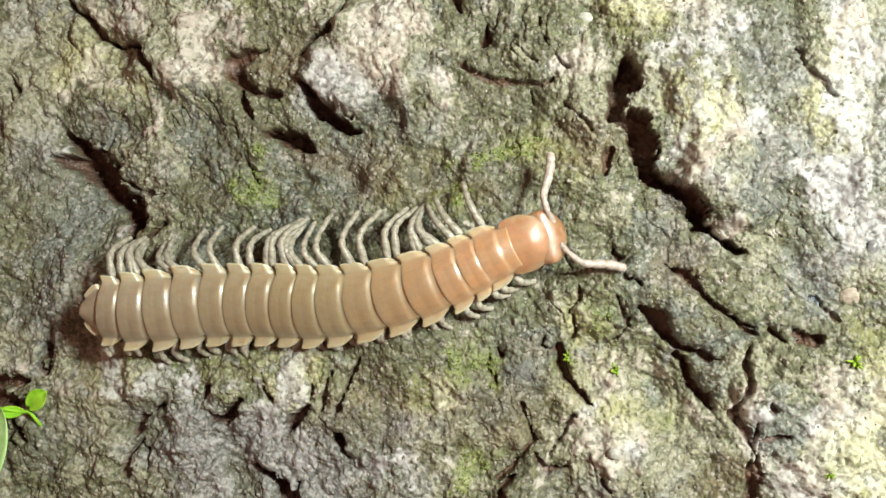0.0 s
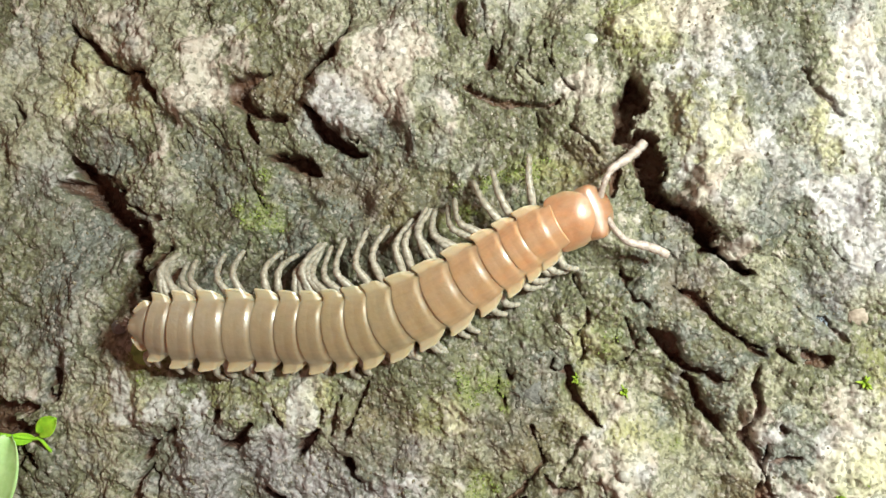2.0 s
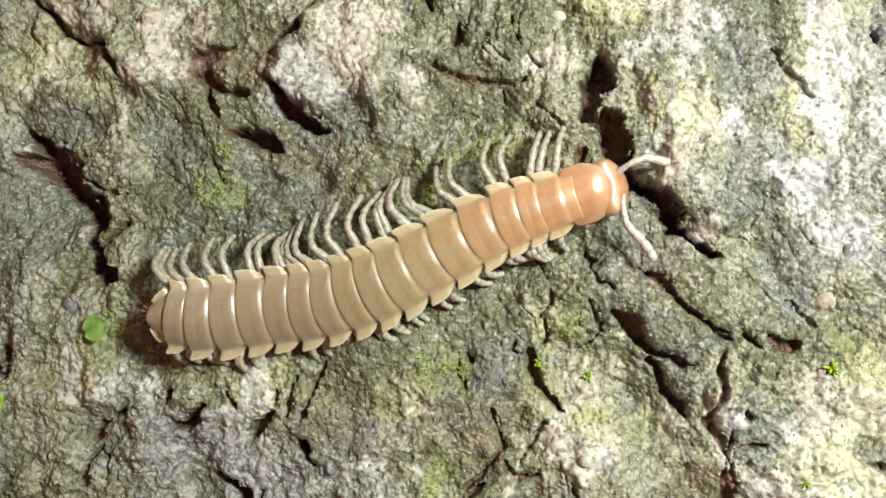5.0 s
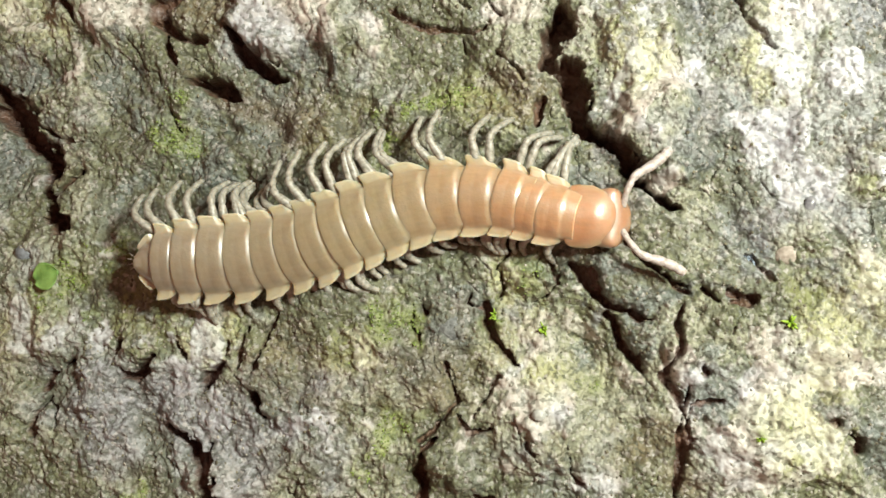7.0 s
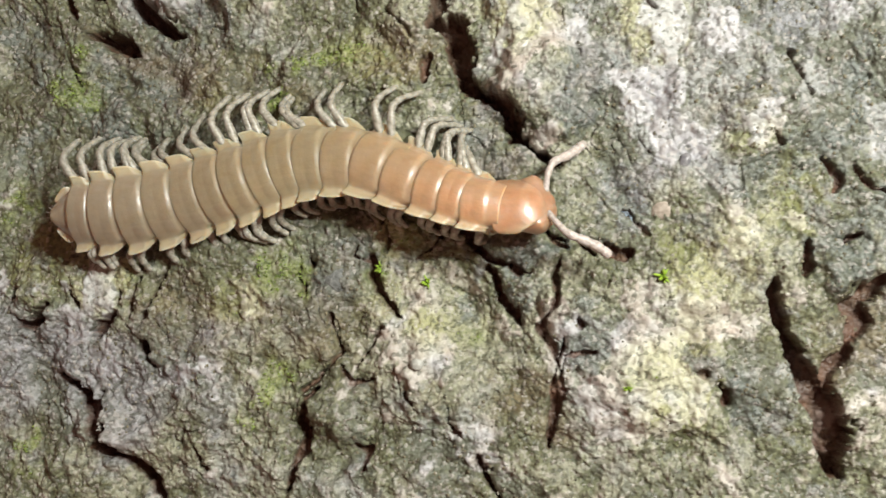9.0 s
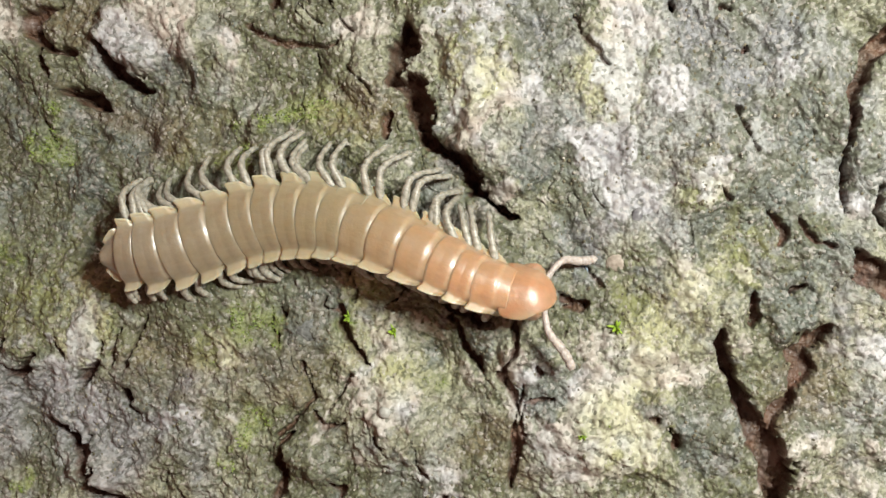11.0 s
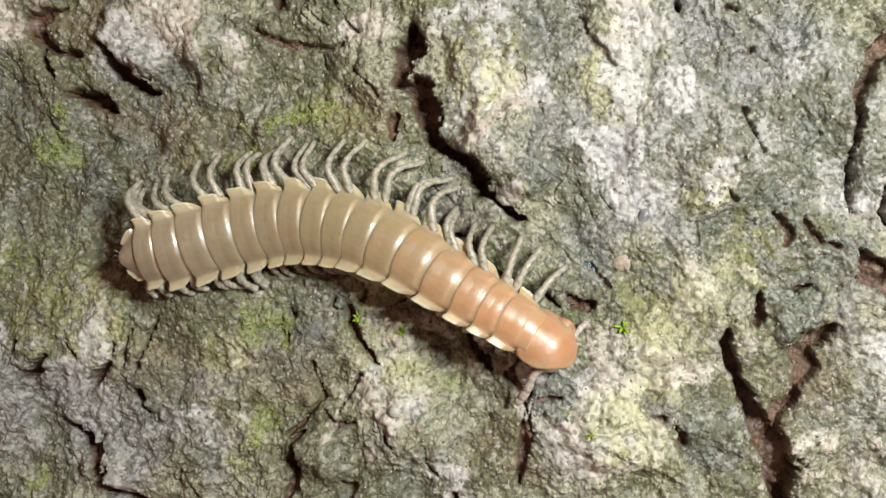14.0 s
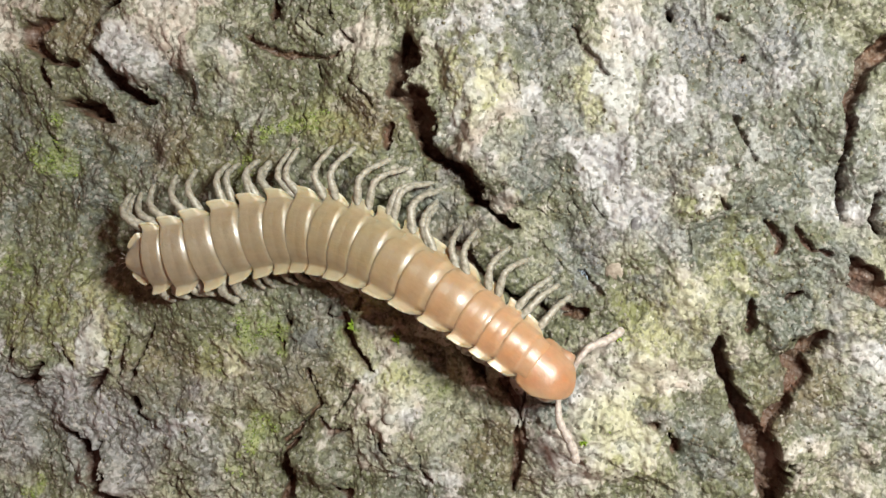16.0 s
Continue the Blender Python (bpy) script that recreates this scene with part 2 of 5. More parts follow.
crack(0.9, 0.4, (-31.36, 14.36, 0.09), (-30.73, 13.68, 0.16), (-29.74, 13.05, 0.26), (-29.29, 12.44, 0.38), (-28.77, 11.94, 0.26), (-27.90, 11.55, 0.16), (-26.63, 11.24, 0.12), (-26.08, 10.71, 0.26), (-25.67, 9.99, 0.30), (-25.43, 9.18, 0.12))
crack(0.4, 0, (-31.00, 12.71, 0.09), (-31.18, 12.07, 0.12), (-30.86, 11.54, 0.09), (-30.26, 11.06, 0.09))
crack(0.9, 0, (-34.32, 9.58, 0.26), (-33.89, 8.98, 0.21))
crack(0.9, 0, (-21.45, 9.49, 0.16), (-20.59, 9.81, 0.60), (-19.83, 10.41, 0.43), (-18.95, 10.81, 0.12))
crack(0.9, 0, (-21.15, 9.35, 0.21), (-20.26, 9.10, 0.51), (-19.28, 8.44, 0.30), (-17.97, 8.12, 0.12))
crack(0.7, 0, (-20.26, 8.70, 0.21), (-19.96, 7.75, 0.30), (-19.57, 6.95, 0.09))
crack(1.8, 0, (-18.95, 6.28, 0.16), (-18.11, 6.04, 0.47), (-17.40, 5.75, 0.47), (-16.75, 5.39, 0.34), (-16.11, 5.10, 0.16))
crack(1.6, 0.5, (-16.62, 8.98, 0.16), (-15.95, 7.91, 0.47), (-15.09, 6.98, 0.60), (-14.20, 6.32, 0.60), (-13.45, 6.11, 0.12))
crack(0.9, 0.4, (-14.12, 13.95, 0.09), (-14.28, 12.82, 0.21), (-15.08, 11.65, 0.26), (-15.94, 11.19, 0.21), (-16.68, 10.44, 0.21))
crack(0.9, 0, (-6.25, 11.75, 0.12), (-6.28, 11.09, 0.38), (-6.52, 10.74, 0.21))
crack(0.7, 0, (-8.12, 13.83, 0.34), (-7.97, 12.98, 0.30), (-7.79, 12.30, 0.12))
crack(0.5, 0, (-7.62, 9.46, 0.12), (-6.84, 8.92, 0.12), (-5.81, 8.61, 0.12), (-4.62, 8.57, 0.16), (-3.43, 8.29, 0.12), (-2.73, 8.63, 0.09))
crack(0.35, 0, (-4.78, 10.73, 0.09), (-4.07, 10.10, 0.12), (-3.60, 9.58, 0.09))
crack(0.45, 0, (-3.41, 11.86, 0.09), (-3.24, 11.11, 0.12), (-2.89, 10.29, 0.12), (-2.42, 9.53, 0.12), (-1.93, 9.25, 0.09))
crack(0.35, 0, (-3.97, 8.07, 0.09), (-3.65, 7.29, 0.12))
crack(0.35, 0, (-2.03, 7.24, 0.09), (-0.99, 6.15, 0.12), (-0.70, 5.79, 0.09))
crack(0.6, 0, (-20.10, 4.75, 0.09), (-19.61, 3.99, 0.16), (-19.12, 3.20, 0.09))
crack(1, 0, (-31.70, -6.10, 0.12), (-31.67, -7.07, 0.30), (-31.98, -7.65, 0.16))
crack(1, 0, (-35.02, -8.19, 0.60), (-33.78, -8.10, 0.47), (-32.72, -7.82, 0.16))
crack(0.9, 0, (-33.80, -10.16, 0.26), (-33.23, -10.79, 0.47), (-32.74, -11.48, 0.16))
crack(0.8, 0, (-21.78, -8.25, 0.21), (-21.87, -8.84, 0.16))
crack(1.2, 0, (-21.58, -9.95, 0.16), (-20.92, -9.69, 0.38), (-20.27, -9.15, 0.21), (-19.78, -8.74, 0.09))
crack(0.7, 0, (-18.45, -8.18, 0.12), (-18.19, -8.67, 0.16))
crack(1.3, 0, (-17.32, -10.34, 0.12), (-16.78, -9.93, 0.43), (-16.27, -9.36, 0.30), (-16.11, -9.02, 0.09))
crack(1.3, 0, (-14.56, -10.48, 0.12), (-14.25, -10.89, 0.47), (-14.03, -11.28, 0.16), (-13.72, -11.63, 0.09))
crack(0.6, 0, (-26.22, -10.79, 0.26), (-25.98, -10.06, 0.21), (-25.37, -9.58, 0.12), (-24.47, -9.15, 0.09))
crack(0.6, 0, (-26.58, -13.13, 0.38), (-26.42, -12.06, 0.26), (-25.81, -11.29, 0.16), (-25.24, -11.68, 0.16), (-25.50, -12.85, 0.12))
crack(0.45, 0, (-14.71, -7.20, 0.09), (-15.16, -8.12, 0.12), (-15.32, -9.16, 0.09))
crack(0.5, 0, (-13.08, -6.26, 0.12), (-13.58, -7.24, 0.16), (-14.02, -8.40, 0.12), (-14.56, -9.20, 0.09))
crack(0.4, 0, (-15.76, -7.83, 0.09), (-15.95, -8.65, 0.12))
crack(0.5, 0, (-6.02, -5.78, 0.12), (-6.14, -6.82, 0.21), (-5.76, -7.58, 0.09))
crack(0.7, 0, (-5.66, -5.77, 0.16), (-5.48, -6.04, 0.26))
crack(0.8, 0.3, (-2.42, -5.53, 0.16), (-2.25, -6.40, 0.38), (-2.05, -7.22, 0.26), (-1.50, -7.79, 0.12), (-0.81, -8.42, 0.09))
crack(0.5, 0, (0.72, -2.94, 0.12), (1.06, -3.81, 0.12), (1.25, -4.38, 0.16), (0.48, -5.09, 0.12), (-0.68, -5.51, 0.09))
crack(0.5, 0, (-3.06, -5.07, 0.09), (-3.29, -5.60, 0.16), (-2.56, -5.82, 0.09))
crack(0.45, 0, (-1.59, -3.88, 0.09), (-1.48, -4.64, 0.12), (-1.72, -5.29, 0.09))
crack(0.9, 0.3, (1.92, -3.51, 0.12), (2.56, -4.08, 0.38), (3.17, -4.80, 0.38), (3.81, -5.37, 0.26), (4.84, -5.70, 0.09))
crack(0.8, 0.3, (3.67, -5.86, 0.12), (4.14, -6.60, 0.21), (4.38, -7.45, 0.38), (4.96, -8.21, 0.38), (5.40, -8.68, 0.21))
crack(0.7, 0, (7.22, -5.61, 0.12), (7.26, -6.60, 0.26), (7.03, -7.68, 0.21), (6.50, -8.55, 0.16))
crack(0.6, 0, (6.22, -8.75, 0.16), (6.87, -9.44, 0.21), (7.44, -10.45, 0.21), (7.70, -11.17, 0.09))
crack(0.8, 0, (4.90, -5.78, 0.21), (5.31, -6.01, 0.30), (5.75, -6.11, 0.12))
crack(0.7, 0, (6.44, -3.83, 0.16), (7.04, -4.45, 0.30), (7.63, -4.78, 0.09))
crack(0.6, 0, (8.34, -4.55, 0.16), (8.99, -5.19, 0.09))
crack(0.8, 0, (9.85, -5.16, 0.16), (10.39, -5.15, 0.34), (10.76, -4.89, 0.09))
crack(0.6, 0, (8.36, -8.33, 0.16), (8.57, -8.61, 0.26))
crack(0.4, 0, (9.95, -5.58, 0.09), (9.75, -6.62, 0.12))
crack(0.4, 0, (10.20, -2.90, 0.09), (11.52, -4.02, 0.09))
crack(0.5, 0, (-4.43, -8.62, 0.09), (-4.08, -9.43, 0.12), (-3.74, -10.59, 0.12), (-4.60, -11.50, 0.16), (-5.46, -12.53, 0.30))
crack(0.4, 0, (-1.66, -9.31, 0.12), (-2.10, -10.20, 0.12), (-2.81, -11.21, 0.09))
crack(0.5, 0, (-2.09, -0.60, 0.09), (-1.23, -2.94, 0.12), (-1.82, -3.68, 0.09))
crack(0.6, 0, (0.51, -0.61, 0.16), (1.08, -1.77, 0.12), (1.93, -2.35, 0.09))
crack(0.8, 0, (3.07, -1.20, 0.09), (4.05, -1.77, 0.21), (5.29, -2.92, 0.16), (6.38, -3.91, 0.12), (7.48, -4.33, 0.12))
crack(1.2, 0.5, (-19.12, -12.57, 0.12), (-18.12, -13.22, 0.34), (-17.16, -14.34, 0.77), (-16.64, -15.56, 0.68), (-15.40, -16.55, 0.38), (-14.16, -17.51, 0.51), (-13.36, -18.65, 0.34))
crack(0.9, 0.4, (-4.71, -12.27, 0.12), (-5.26, -12.98, 0.34), (-5.54, -14.04, 0.55), (-5.23, -15.00, 0.38), (-5.74, -16.43, 0.30), (-6.12, -17.63, 0.16))
crack(0.6, 0, (-2.62, -15.12, 0.12), (-1.97, -15.49, 0.30), (-2.16, -16.47, 0.16))
crack(0.9, 0, (3.66, -15.40, 0.26), (4.16, -16.32, 0.38), (4.84, -17.19, 0.16))
crack(0.7, 0, (7.64, -9.29, 0.09), (7.38, -10.44, 0.12), (7.30, -12.07, 0.26), (7.17, -13.21, 0.38), (7.08, -14.56, 0.12))
crack(0.5, 0, (-3.65, -11.26, 0.09), (-3.04, -12.07, 0.12), (-1.90, -11.73, 0.09))
crack(0.4, 0, (-0.17, -12.48, 0.12), (0.43, -13.27, 0.09))
crack(0.5, 0, (1.80, -12.37, 0.09), (2.07, -13.73, 0.12), (2.70, -14.24, 0.09))
crack(0.5, 0, (-11.13, -15.93, 0.16), (-10.93, -16.78, 0.26))
crack(0.7, 0, (-21.58, -9.47, 0.16), (-20.89, -10.04, 0.30), (-19.97, -9.35, 0.12))
crack(0.6, 0, (15.11, -11.12, 0.21), (15.24, -11.51, 0.12))
crack(1.6, 0.4, (17.62, -6.03, 0.19), (17.48, -6.76, 0.41), (17.58, -7.54, 0.22), (18.11, -8.62, 0.30), (18.53, -9.62, 0.45), (18.97, -10.47, 0.64), (19.58, -11.46, 0.86), (20.16, -12.30, 0.79), (20.30, -13.16, 0.93), (20.49, -14.03, 0.83), (20.71, -14.89, 0.53))
crack(0.9, 0.3, (22.59, -5.71, 0.22), (21.94, -6.45, 0.53), (21.48, -7.10, 0.83), (21.71, -7.75, 0.60), (21.05, -8.35, 0.38), (20.81, -9.37, 0.26), (20.28, -9.97, 0.49), (20.03, -10.85, 0.56))
crack(0.9, 0, (19.01, -4.20, 0.27), (19.17, -4.97, 0.33), (19.05, -5.63, 0.21))
crack(0.9, 0, (20.91, -3.97, 0.24), (21.51, -3.84, 0.18))
crack(1.1, 0.4, (25.90, 8.80, 0.77), (24.93, 8.40, 0.51), (24.36, 7.86, 0.55), (24.00, 6.89, 0.34), (23.51, 5.79, 0.30), (23.41, 4.62, 0.21), (23.32, 3.28, 0.12), (23.31, 1.03, 0.16), (23.45, 0.05, 0.09))
crack(1, 0.4, (25.17, 1.20, 0.21), (24.78, 0.16, 0.16), (25.18, -0.62, 0.12))
crack(1.1, 0.4, (23.76, -1.91, 0.21), (24.46, -2.94, 0.68), (25.67, -3.56, 0.85))
crack(1.2, 0, (14.63, 10.57, 0.34), (14.72, 10.26, 0.30))
crack(0.6, 0, (17.16, 10.19, 0.21), (17.58, 10.07, 0.16))
crack(0.6, 0, (18.36, 8.28, 0.21), (18.16, 7.89, 0.12))
crack(0.4, 0, (18.10, 5.01, 0.09), (18.59, 3.94, 0.12), (19.04, 2.63, 0.09))
crack(0.5, 0, (17.34, 1.31, 0.12), (17.67, 0.51, 0.16))
crack(0.6, 0, (19.72, -0.09, 0.12), (20.51, -0.99, 0.21), (20.21, -1.71, 0.16))
crack(0.6, 0, (15.38, -11.37, 0.21), (15.31, -12.06, 0.26))
crack(0.5, 0, (14.30, -10.54, 0.16), (14.45, -10.77, 0.12))
crack(0.4, 0, (9.81, 10.00, 0.16), (10.47, 8.78, 0.12), (11.53, 7.50, 0.09))
crack(0.3, 0, (6.67, 7.95, 0.12), (7.02, 6.66, 0.12))
crack(0.6, 0, (21.28, -0.26, 0.12), (22.00, -1.53, 0.12), (22.81, -1.79, 0.09))
crack(0.6, 0, (9.69, -4.73, 0.16), (10.57, -5.15, 0.21), (10.13, -4.87, 0.12))
crack(0.5, 0, (13.47, -5.36, 0.12), (13.91, -5.78, 0.12))
crack(0.5, 0, (9.20, -9.97, 0.16), (7.72, -10.19, 0.12), (7.59, -11.71, 0.30), (7.32, -13.24, 0.21))
crack(0.79, 0, (-31.93, -5.91, 0.19), (-32.22, -7.39, 0.21))
crack(0.35, 0, (-34.03, 7.77, 0.14), (-34.58, 9.12, 0.15))
crack(1.06, 0, (-36.03, -8.87, 0.62), (-34.57, -8.84, 1.09), (-33.54, -9.21, 0.54))
crack(0.7, 0, (-34.11, -10.31, 0.14), (-33.81, -11.13, 0.29), (-33.51, -11.71, 0.14))

patches('pale', (-12.55, 11.49, 3.49, 0.8), (-15.44, 9.73, 1.94, 0.6), (-23.04, 11.92, 3.73, 0.5), (-27.16, 13.71, 2.44, 0.6), (-33.17, 9.04, 2.16, 0.35), (4.82, 7.26, 3.12, 0.6), (6.76, 3.73, 2.51, 0.6), (5.7, 11.61, 3.67, 0.5), (11.72, 5.92, 4.59, 0.5), (13.65, 10.69, 2.4, 0.6), (-0.33, 12.77, 2.06, 0.5), (8.19, -7.23, 1.65, 1), (0.7, -7.67, 2.03, 0.6), (12.12, -9.41, 3.49, 0.7))
patches('pale', (1.25, -10.88, 2.6, 0.5), (7.29, 0.25, 1.39, 0.5), (-16.14, -7.08, 2.26, 0.6), (-9.49, -6.96, 1.55, 0.4), (-10.05, 7.7, 1.56, 0.4), (12.74, -0.63, 1.61, 0.5), (-21.06, -6.38, 1.67, 0.5), (-27.52, -6.96, 2.08, 0.4), (-36.06, -7.76, 2.19, 0.3), (-31.74, -9.96, 2.13, 0.4), (-22.71, 6.8, 2.03, 0.3))
patches('pale', (-11, 3.73, 5.33, -0.55), (-4.82, 8.15, 3.02, -0.6), (-29.97, 2.09, 3.53, -0.5), (2.47, -1.19, 3.44, -0.75), (5.29, -4.1, 2.81, -0.6), (-6.43, -9.32, 3.95, -0.3), (-19.08, -10.58, 6.58, -0.15), (9.46, -4.06, 1.64, -0.3), (-17.72, 7.3, 2.29, -0.6), (-3.39, -3.28, 2.09, -0.4), (-6.12, -6.91, 1.82, -0.5), (10.23, -8.61, 1.36, -0.4))
patches('pale', (13.9, 4.2, 3.93, 0.55), (18.52, 7.02, 4.35, 0.15), (11.4, -11.35, 3.2, 0.75), (23.6, -8.72, 1.61, 0.7), (15.69, -10.83, 2.26, -0.45), (18.46, -0.33, 3.29, -0.3), (20.29, -6.57, 2.18, -0.5), (1.16, -6.05, 1.69, 0.6), (4.53, -8.05, 1.51, 0.4), (1.83, -11.22, 3.08, 0.4), (7.34, 2.14, 1.76, 0.5), (13.7, 1.04, 2.26, 0.5), (22.59, 5.6, 1.85, -0.3))
patches('pale', (-14.68, -13.96, 2.05, 0.6), (-21.96, -13.04, 1.78, 0.5), (-16.34, -6.3, 2.39, 0.5), (-11.92, 9.71, 2.94, 0.4), (-21.15, -3.54, 2.1, -0.3), (8.83, 0.69, 1.75, -0.5), (-4.15, -6.84, 1.27, -0.5), (0.63, -14.37, 2.8, -0.4), (22.67, -13.08, 2.17, 0.35), (12.42, 7.35, 3.11, 0.4))
patches('pale', (-31.03, 10.28, 5.34, 0.45), (-23.04, 10.64, 4.07, 0.3), (-15.5, -9.24, 2.9, 0.3), (-3.43, -10.14, 2.98, 0.35), (-1.88, 1.2, 1.77, -0.3), (-13.52, 6.56, 2.23, -0.3), (-7.86, 10.08, 1.85, -0.3))
patches('hollow', (0.25, -5.81, 2.51, 0.8), (3.37, -7.86, 2.46, 0.9), (5.53, -9, 1.83, 0.5))
patches('hollow', (-28.21, 2.08, 2.44, 0.6), (-0.12, 0.59, 1.17, 0.4))
patches('pale', (-19.93, 1.36, 3.85, -0.5), (-20.69, -3.52, 2.82, -0.4), (-11.72, 3.94, 3, -0.4), (-4.51, -5.96, 2.58, -0.4), (-9.75, -8.67, 2.67, -0.2))
patches('pale', (7.09, 6.74, 3.25, -0.25), (12.91, 5.55, 3.42, -0.2), (18.49, 6.1, 4.12, -0.3), (17.26, 0.96, 2.78, -0.2), (4.38, 8.83, 1.8, -0.2))
patches('moss', (-20.7, 4.21, 1.33, 0.5), (-21.55, 1.53, 1, 0.6), (-20.21, 2.15, 1, 0.6), (-19.37, 5.13, 0.83, 0.5), (-6.36, 5.02, 1.07, 1), (-7.43, 3.82, 1.23, 0.8), (-8.56, -6.34, 0.92, 0.7), (-6.42, -5.71, 0.91, 0.8), (-9.96, -7.89, 0.93, 0.5), (-6.45, -11.87, 1.52, 0.9), (0.56, -6.73, 0.41, 1.2), (2.41, -9.53, 0.86, 0.7), (2.57, 11.75, 1.15, 0.4), (0.14, -3.85, 1.17, 0.4), (-3.99, -2.98, 1.5, 0.4), (-18.41, -6.18, 1.31, 0.35))
patches('moss', (-5.8, 5.09, 1.11, 0.9), (-4.06, 4.93, 0.94, 0.8), (-7.06, 2.03, 0.96, 1), (-19.35, 1.62, 1.38, 0.6), (-22.54, -2.92, 1.59, 0.7), (-1.95, -6, 0.78, 0.9), (-8, -13.6, 1.64, 1), (0.8, -6.88, 0.43, 1.2), (13.41, 7.2, 0.7, 0.7), (10.68, -11.38, 0.29, 0.9), (-20.23, -15.91, 1.24, 0.9), (3.03, -9.02, 0.76, 0.7), (-5.75, -5.96, 0.8, 0.6), (-8.66, -5.43, 1.14, 0.4))
patches('moss', (-25.67, -5.32, 1.67, 0.8), (-21.28, 2.35, 1.31, 0.7), (-20.39, 5.46, 1.31, 0.6), (-23.17, -5.73, 0.99, 0.7), (-9.11, -6.32, 0.76, 0.6), (11.82, -11.04, 0.66, 0.4), (14.04, 8.46, 1.06, 0.5))
patches('yellow', (4.81, 6.68, 2.55, 0.3), (11.73, 6.78, 2.16, 0.3), (1.71, 12.38, 2.61, 0.4), (-16.46, -7.09, 1.94, 0.9), (-20.73, -6.22, 2, 0.9), (2.42, -8.22, 2.29, 0.5), (12.92, -9.67, 2.4, 0.5), (-3.04, 6, 1.49, 0.5), (-26.83, -7.27, 2.07, 0.6), (-9.49, -6.96, 1.55, 0.7))
patches('yellow', (4.91, 6.83, 1.78, 0.6), (-16.34, -6.3, 2.39, 0.8), (-1.94, -7.69, 1.88, 0.6), (14.73, -6.48, 2.54, 0.5), (-1.73, 5.08, 2.16, 0.6), (11.04, 5.64, 1.71, 0.3), (-19.07, -5.1, 2.08, 0.6), (12.89, -13.06, 2.6, 0.4))
patches('grey', (-15.12, 9.1, 1.29, 0.9), (-32.45, -9.65, 2.14, 0.5), (-20.74, -10.63, 4.99, 0.6), (-29.97, 2.09, 2.82, 0.6), (-12.26, 4.06, 4.74, 0.4), (10.29, -2.34, 1.63, 0.6), (9.42, -8.63, 1.37, 0.7), (7.64, 9.79, 1.95, 0.5), (12.22, 1.64, 2.15, 0.4), (-14.23, -11.37, 3.19, 0.5), (-6.12, -7.21, 1.52, 0.8), (-32.81, -5.08, 2.15, 0.7))
patches('grey', (11.62, 5.06, 3.41, 0.5), (17.97, 7.02, 4.36, 0.7), (20.76, 4.21, 2.69, 0.5), (9.12, 0.7, 1.74, 0.7), (10.65, -3.09, 0.72, 0.8), (9.89, -8.43, 1.46, 0.8), (-4.15, -6.84, 1.27, 0.9), (0.63, -14.68, 2.81, 0.7), (15.97, -10.82, 1.97, 0.5), (-20.52, -10.34, 4.22, 0.5), (-14.56, 9.13, 1.66, 0.8))
patches('pale', (10.95, 10.52, 4.62, -0.35), (12.24, 3.91, 2.69, -0.2), (-31.74, -3.12, 3.92, -0.4), (-28.21, -0.51, 2.09, -0.3), (-27.52, -10.82, 4.85, -0.2))
patches('pale', (-20.17, 1.48, 4.9, -0.35), (8.54, 7.9, 3.5, -0.25), (-20.83, 8.53, 3.14, -0.35), (17.07, 7.53, 4.15, -0.25))
patches('pale', (-33.17, 4.43, 2.88, -0.6), (-31.38, 0.8, 2.49, -0.4))
patches('grey', (-32.81, 3.44, 3.23, 0.8), (-31.03, 0.15, 2.48, 0.6))
patches('hollow', (-32.45, 2.78, 2.86, 0.45))
patches('pale', (-18.43, 2.78, 3.8, -0.3), (-13.32, -8.01, 4.07, -0.25), (-19.17, -6.6, 2.8, -0.2), (-8.31, -7.82, 2.63, -0.2))
# hollows added to deepen the shade round the raised tail
patches('hollow', (-15.87, -2.95, 1.88, 0.7), (-16.21, -1.04, 1.37, 0.4))
patches('hollow', (-28.74, -3.75, 1.75, 0.6))
# less pale bark: the tail's shadow put into the colour
patches('pale', (-16.72, -2.33, 2.75, -0.4), (-12.31, 1.55, 2, -0.3))
patches('hollow', (-16.31, -2.64, 1.89, 0.6), (-15.52, -0.87, 1.54, 0.6))
# more of the tail's shadow, painted as duller bark
patches('pale', (-16.55, -2.32, 2.41, -0.5), (-18.8, -2.69, 2.09, -0.3), (-18.43, 1.5, 2.42, -0.3))
patches('pale', (-12.87, 10.88, 2.55, 0.6), (-10.98, 8.34, 1.41, 0.5), (-14.47, 9.08, 1.12, 0.4))
patches('grey', (-23.21, -9.42, 3.61, 0.6), (-16.79, -8.61, 2.85, 0.6), (-27.64, -6.45, 2.02, 0.4))
patches('pale', (-32.45, 1.47, 2.86, -0.35), (-33.53, -1.15, 2.16, -0.3))
patches('moss', (-32.45, 2.12, 2.15, 0.3), (-3.34, 6, 1.2, 0.45), (-1.85, 5.37, 0.89, 0.4))
patches('mound', (-12.87, 11.19, 2.86, 1), (-11.92, 9.3, 1.9, 0.8), (-14.47, 9.7, 1.93, 0.8), (-25.78, 13, 2.76, 0.8), (-24.06, 10.04, 2.39, 0.7), (4.82, 7.56, 2.27, 0.9), (5.92, 4.03, 1.97, 0.9), (7.57, 1.11, 1.39, 0.8), (8.2, -6.94, 1.24, 1), (0.7, -7.08, 1.74, 0.8), (1.84, -9.69, 1.73, 0.7), (-23.08, -10.06, 2.7, 0.7), (-26.49, -7.9, 1.38, 0.6), (-20.07, -8.72, 1.99, 0.5), (-19.04, 7.18, 0.99, 0.6))
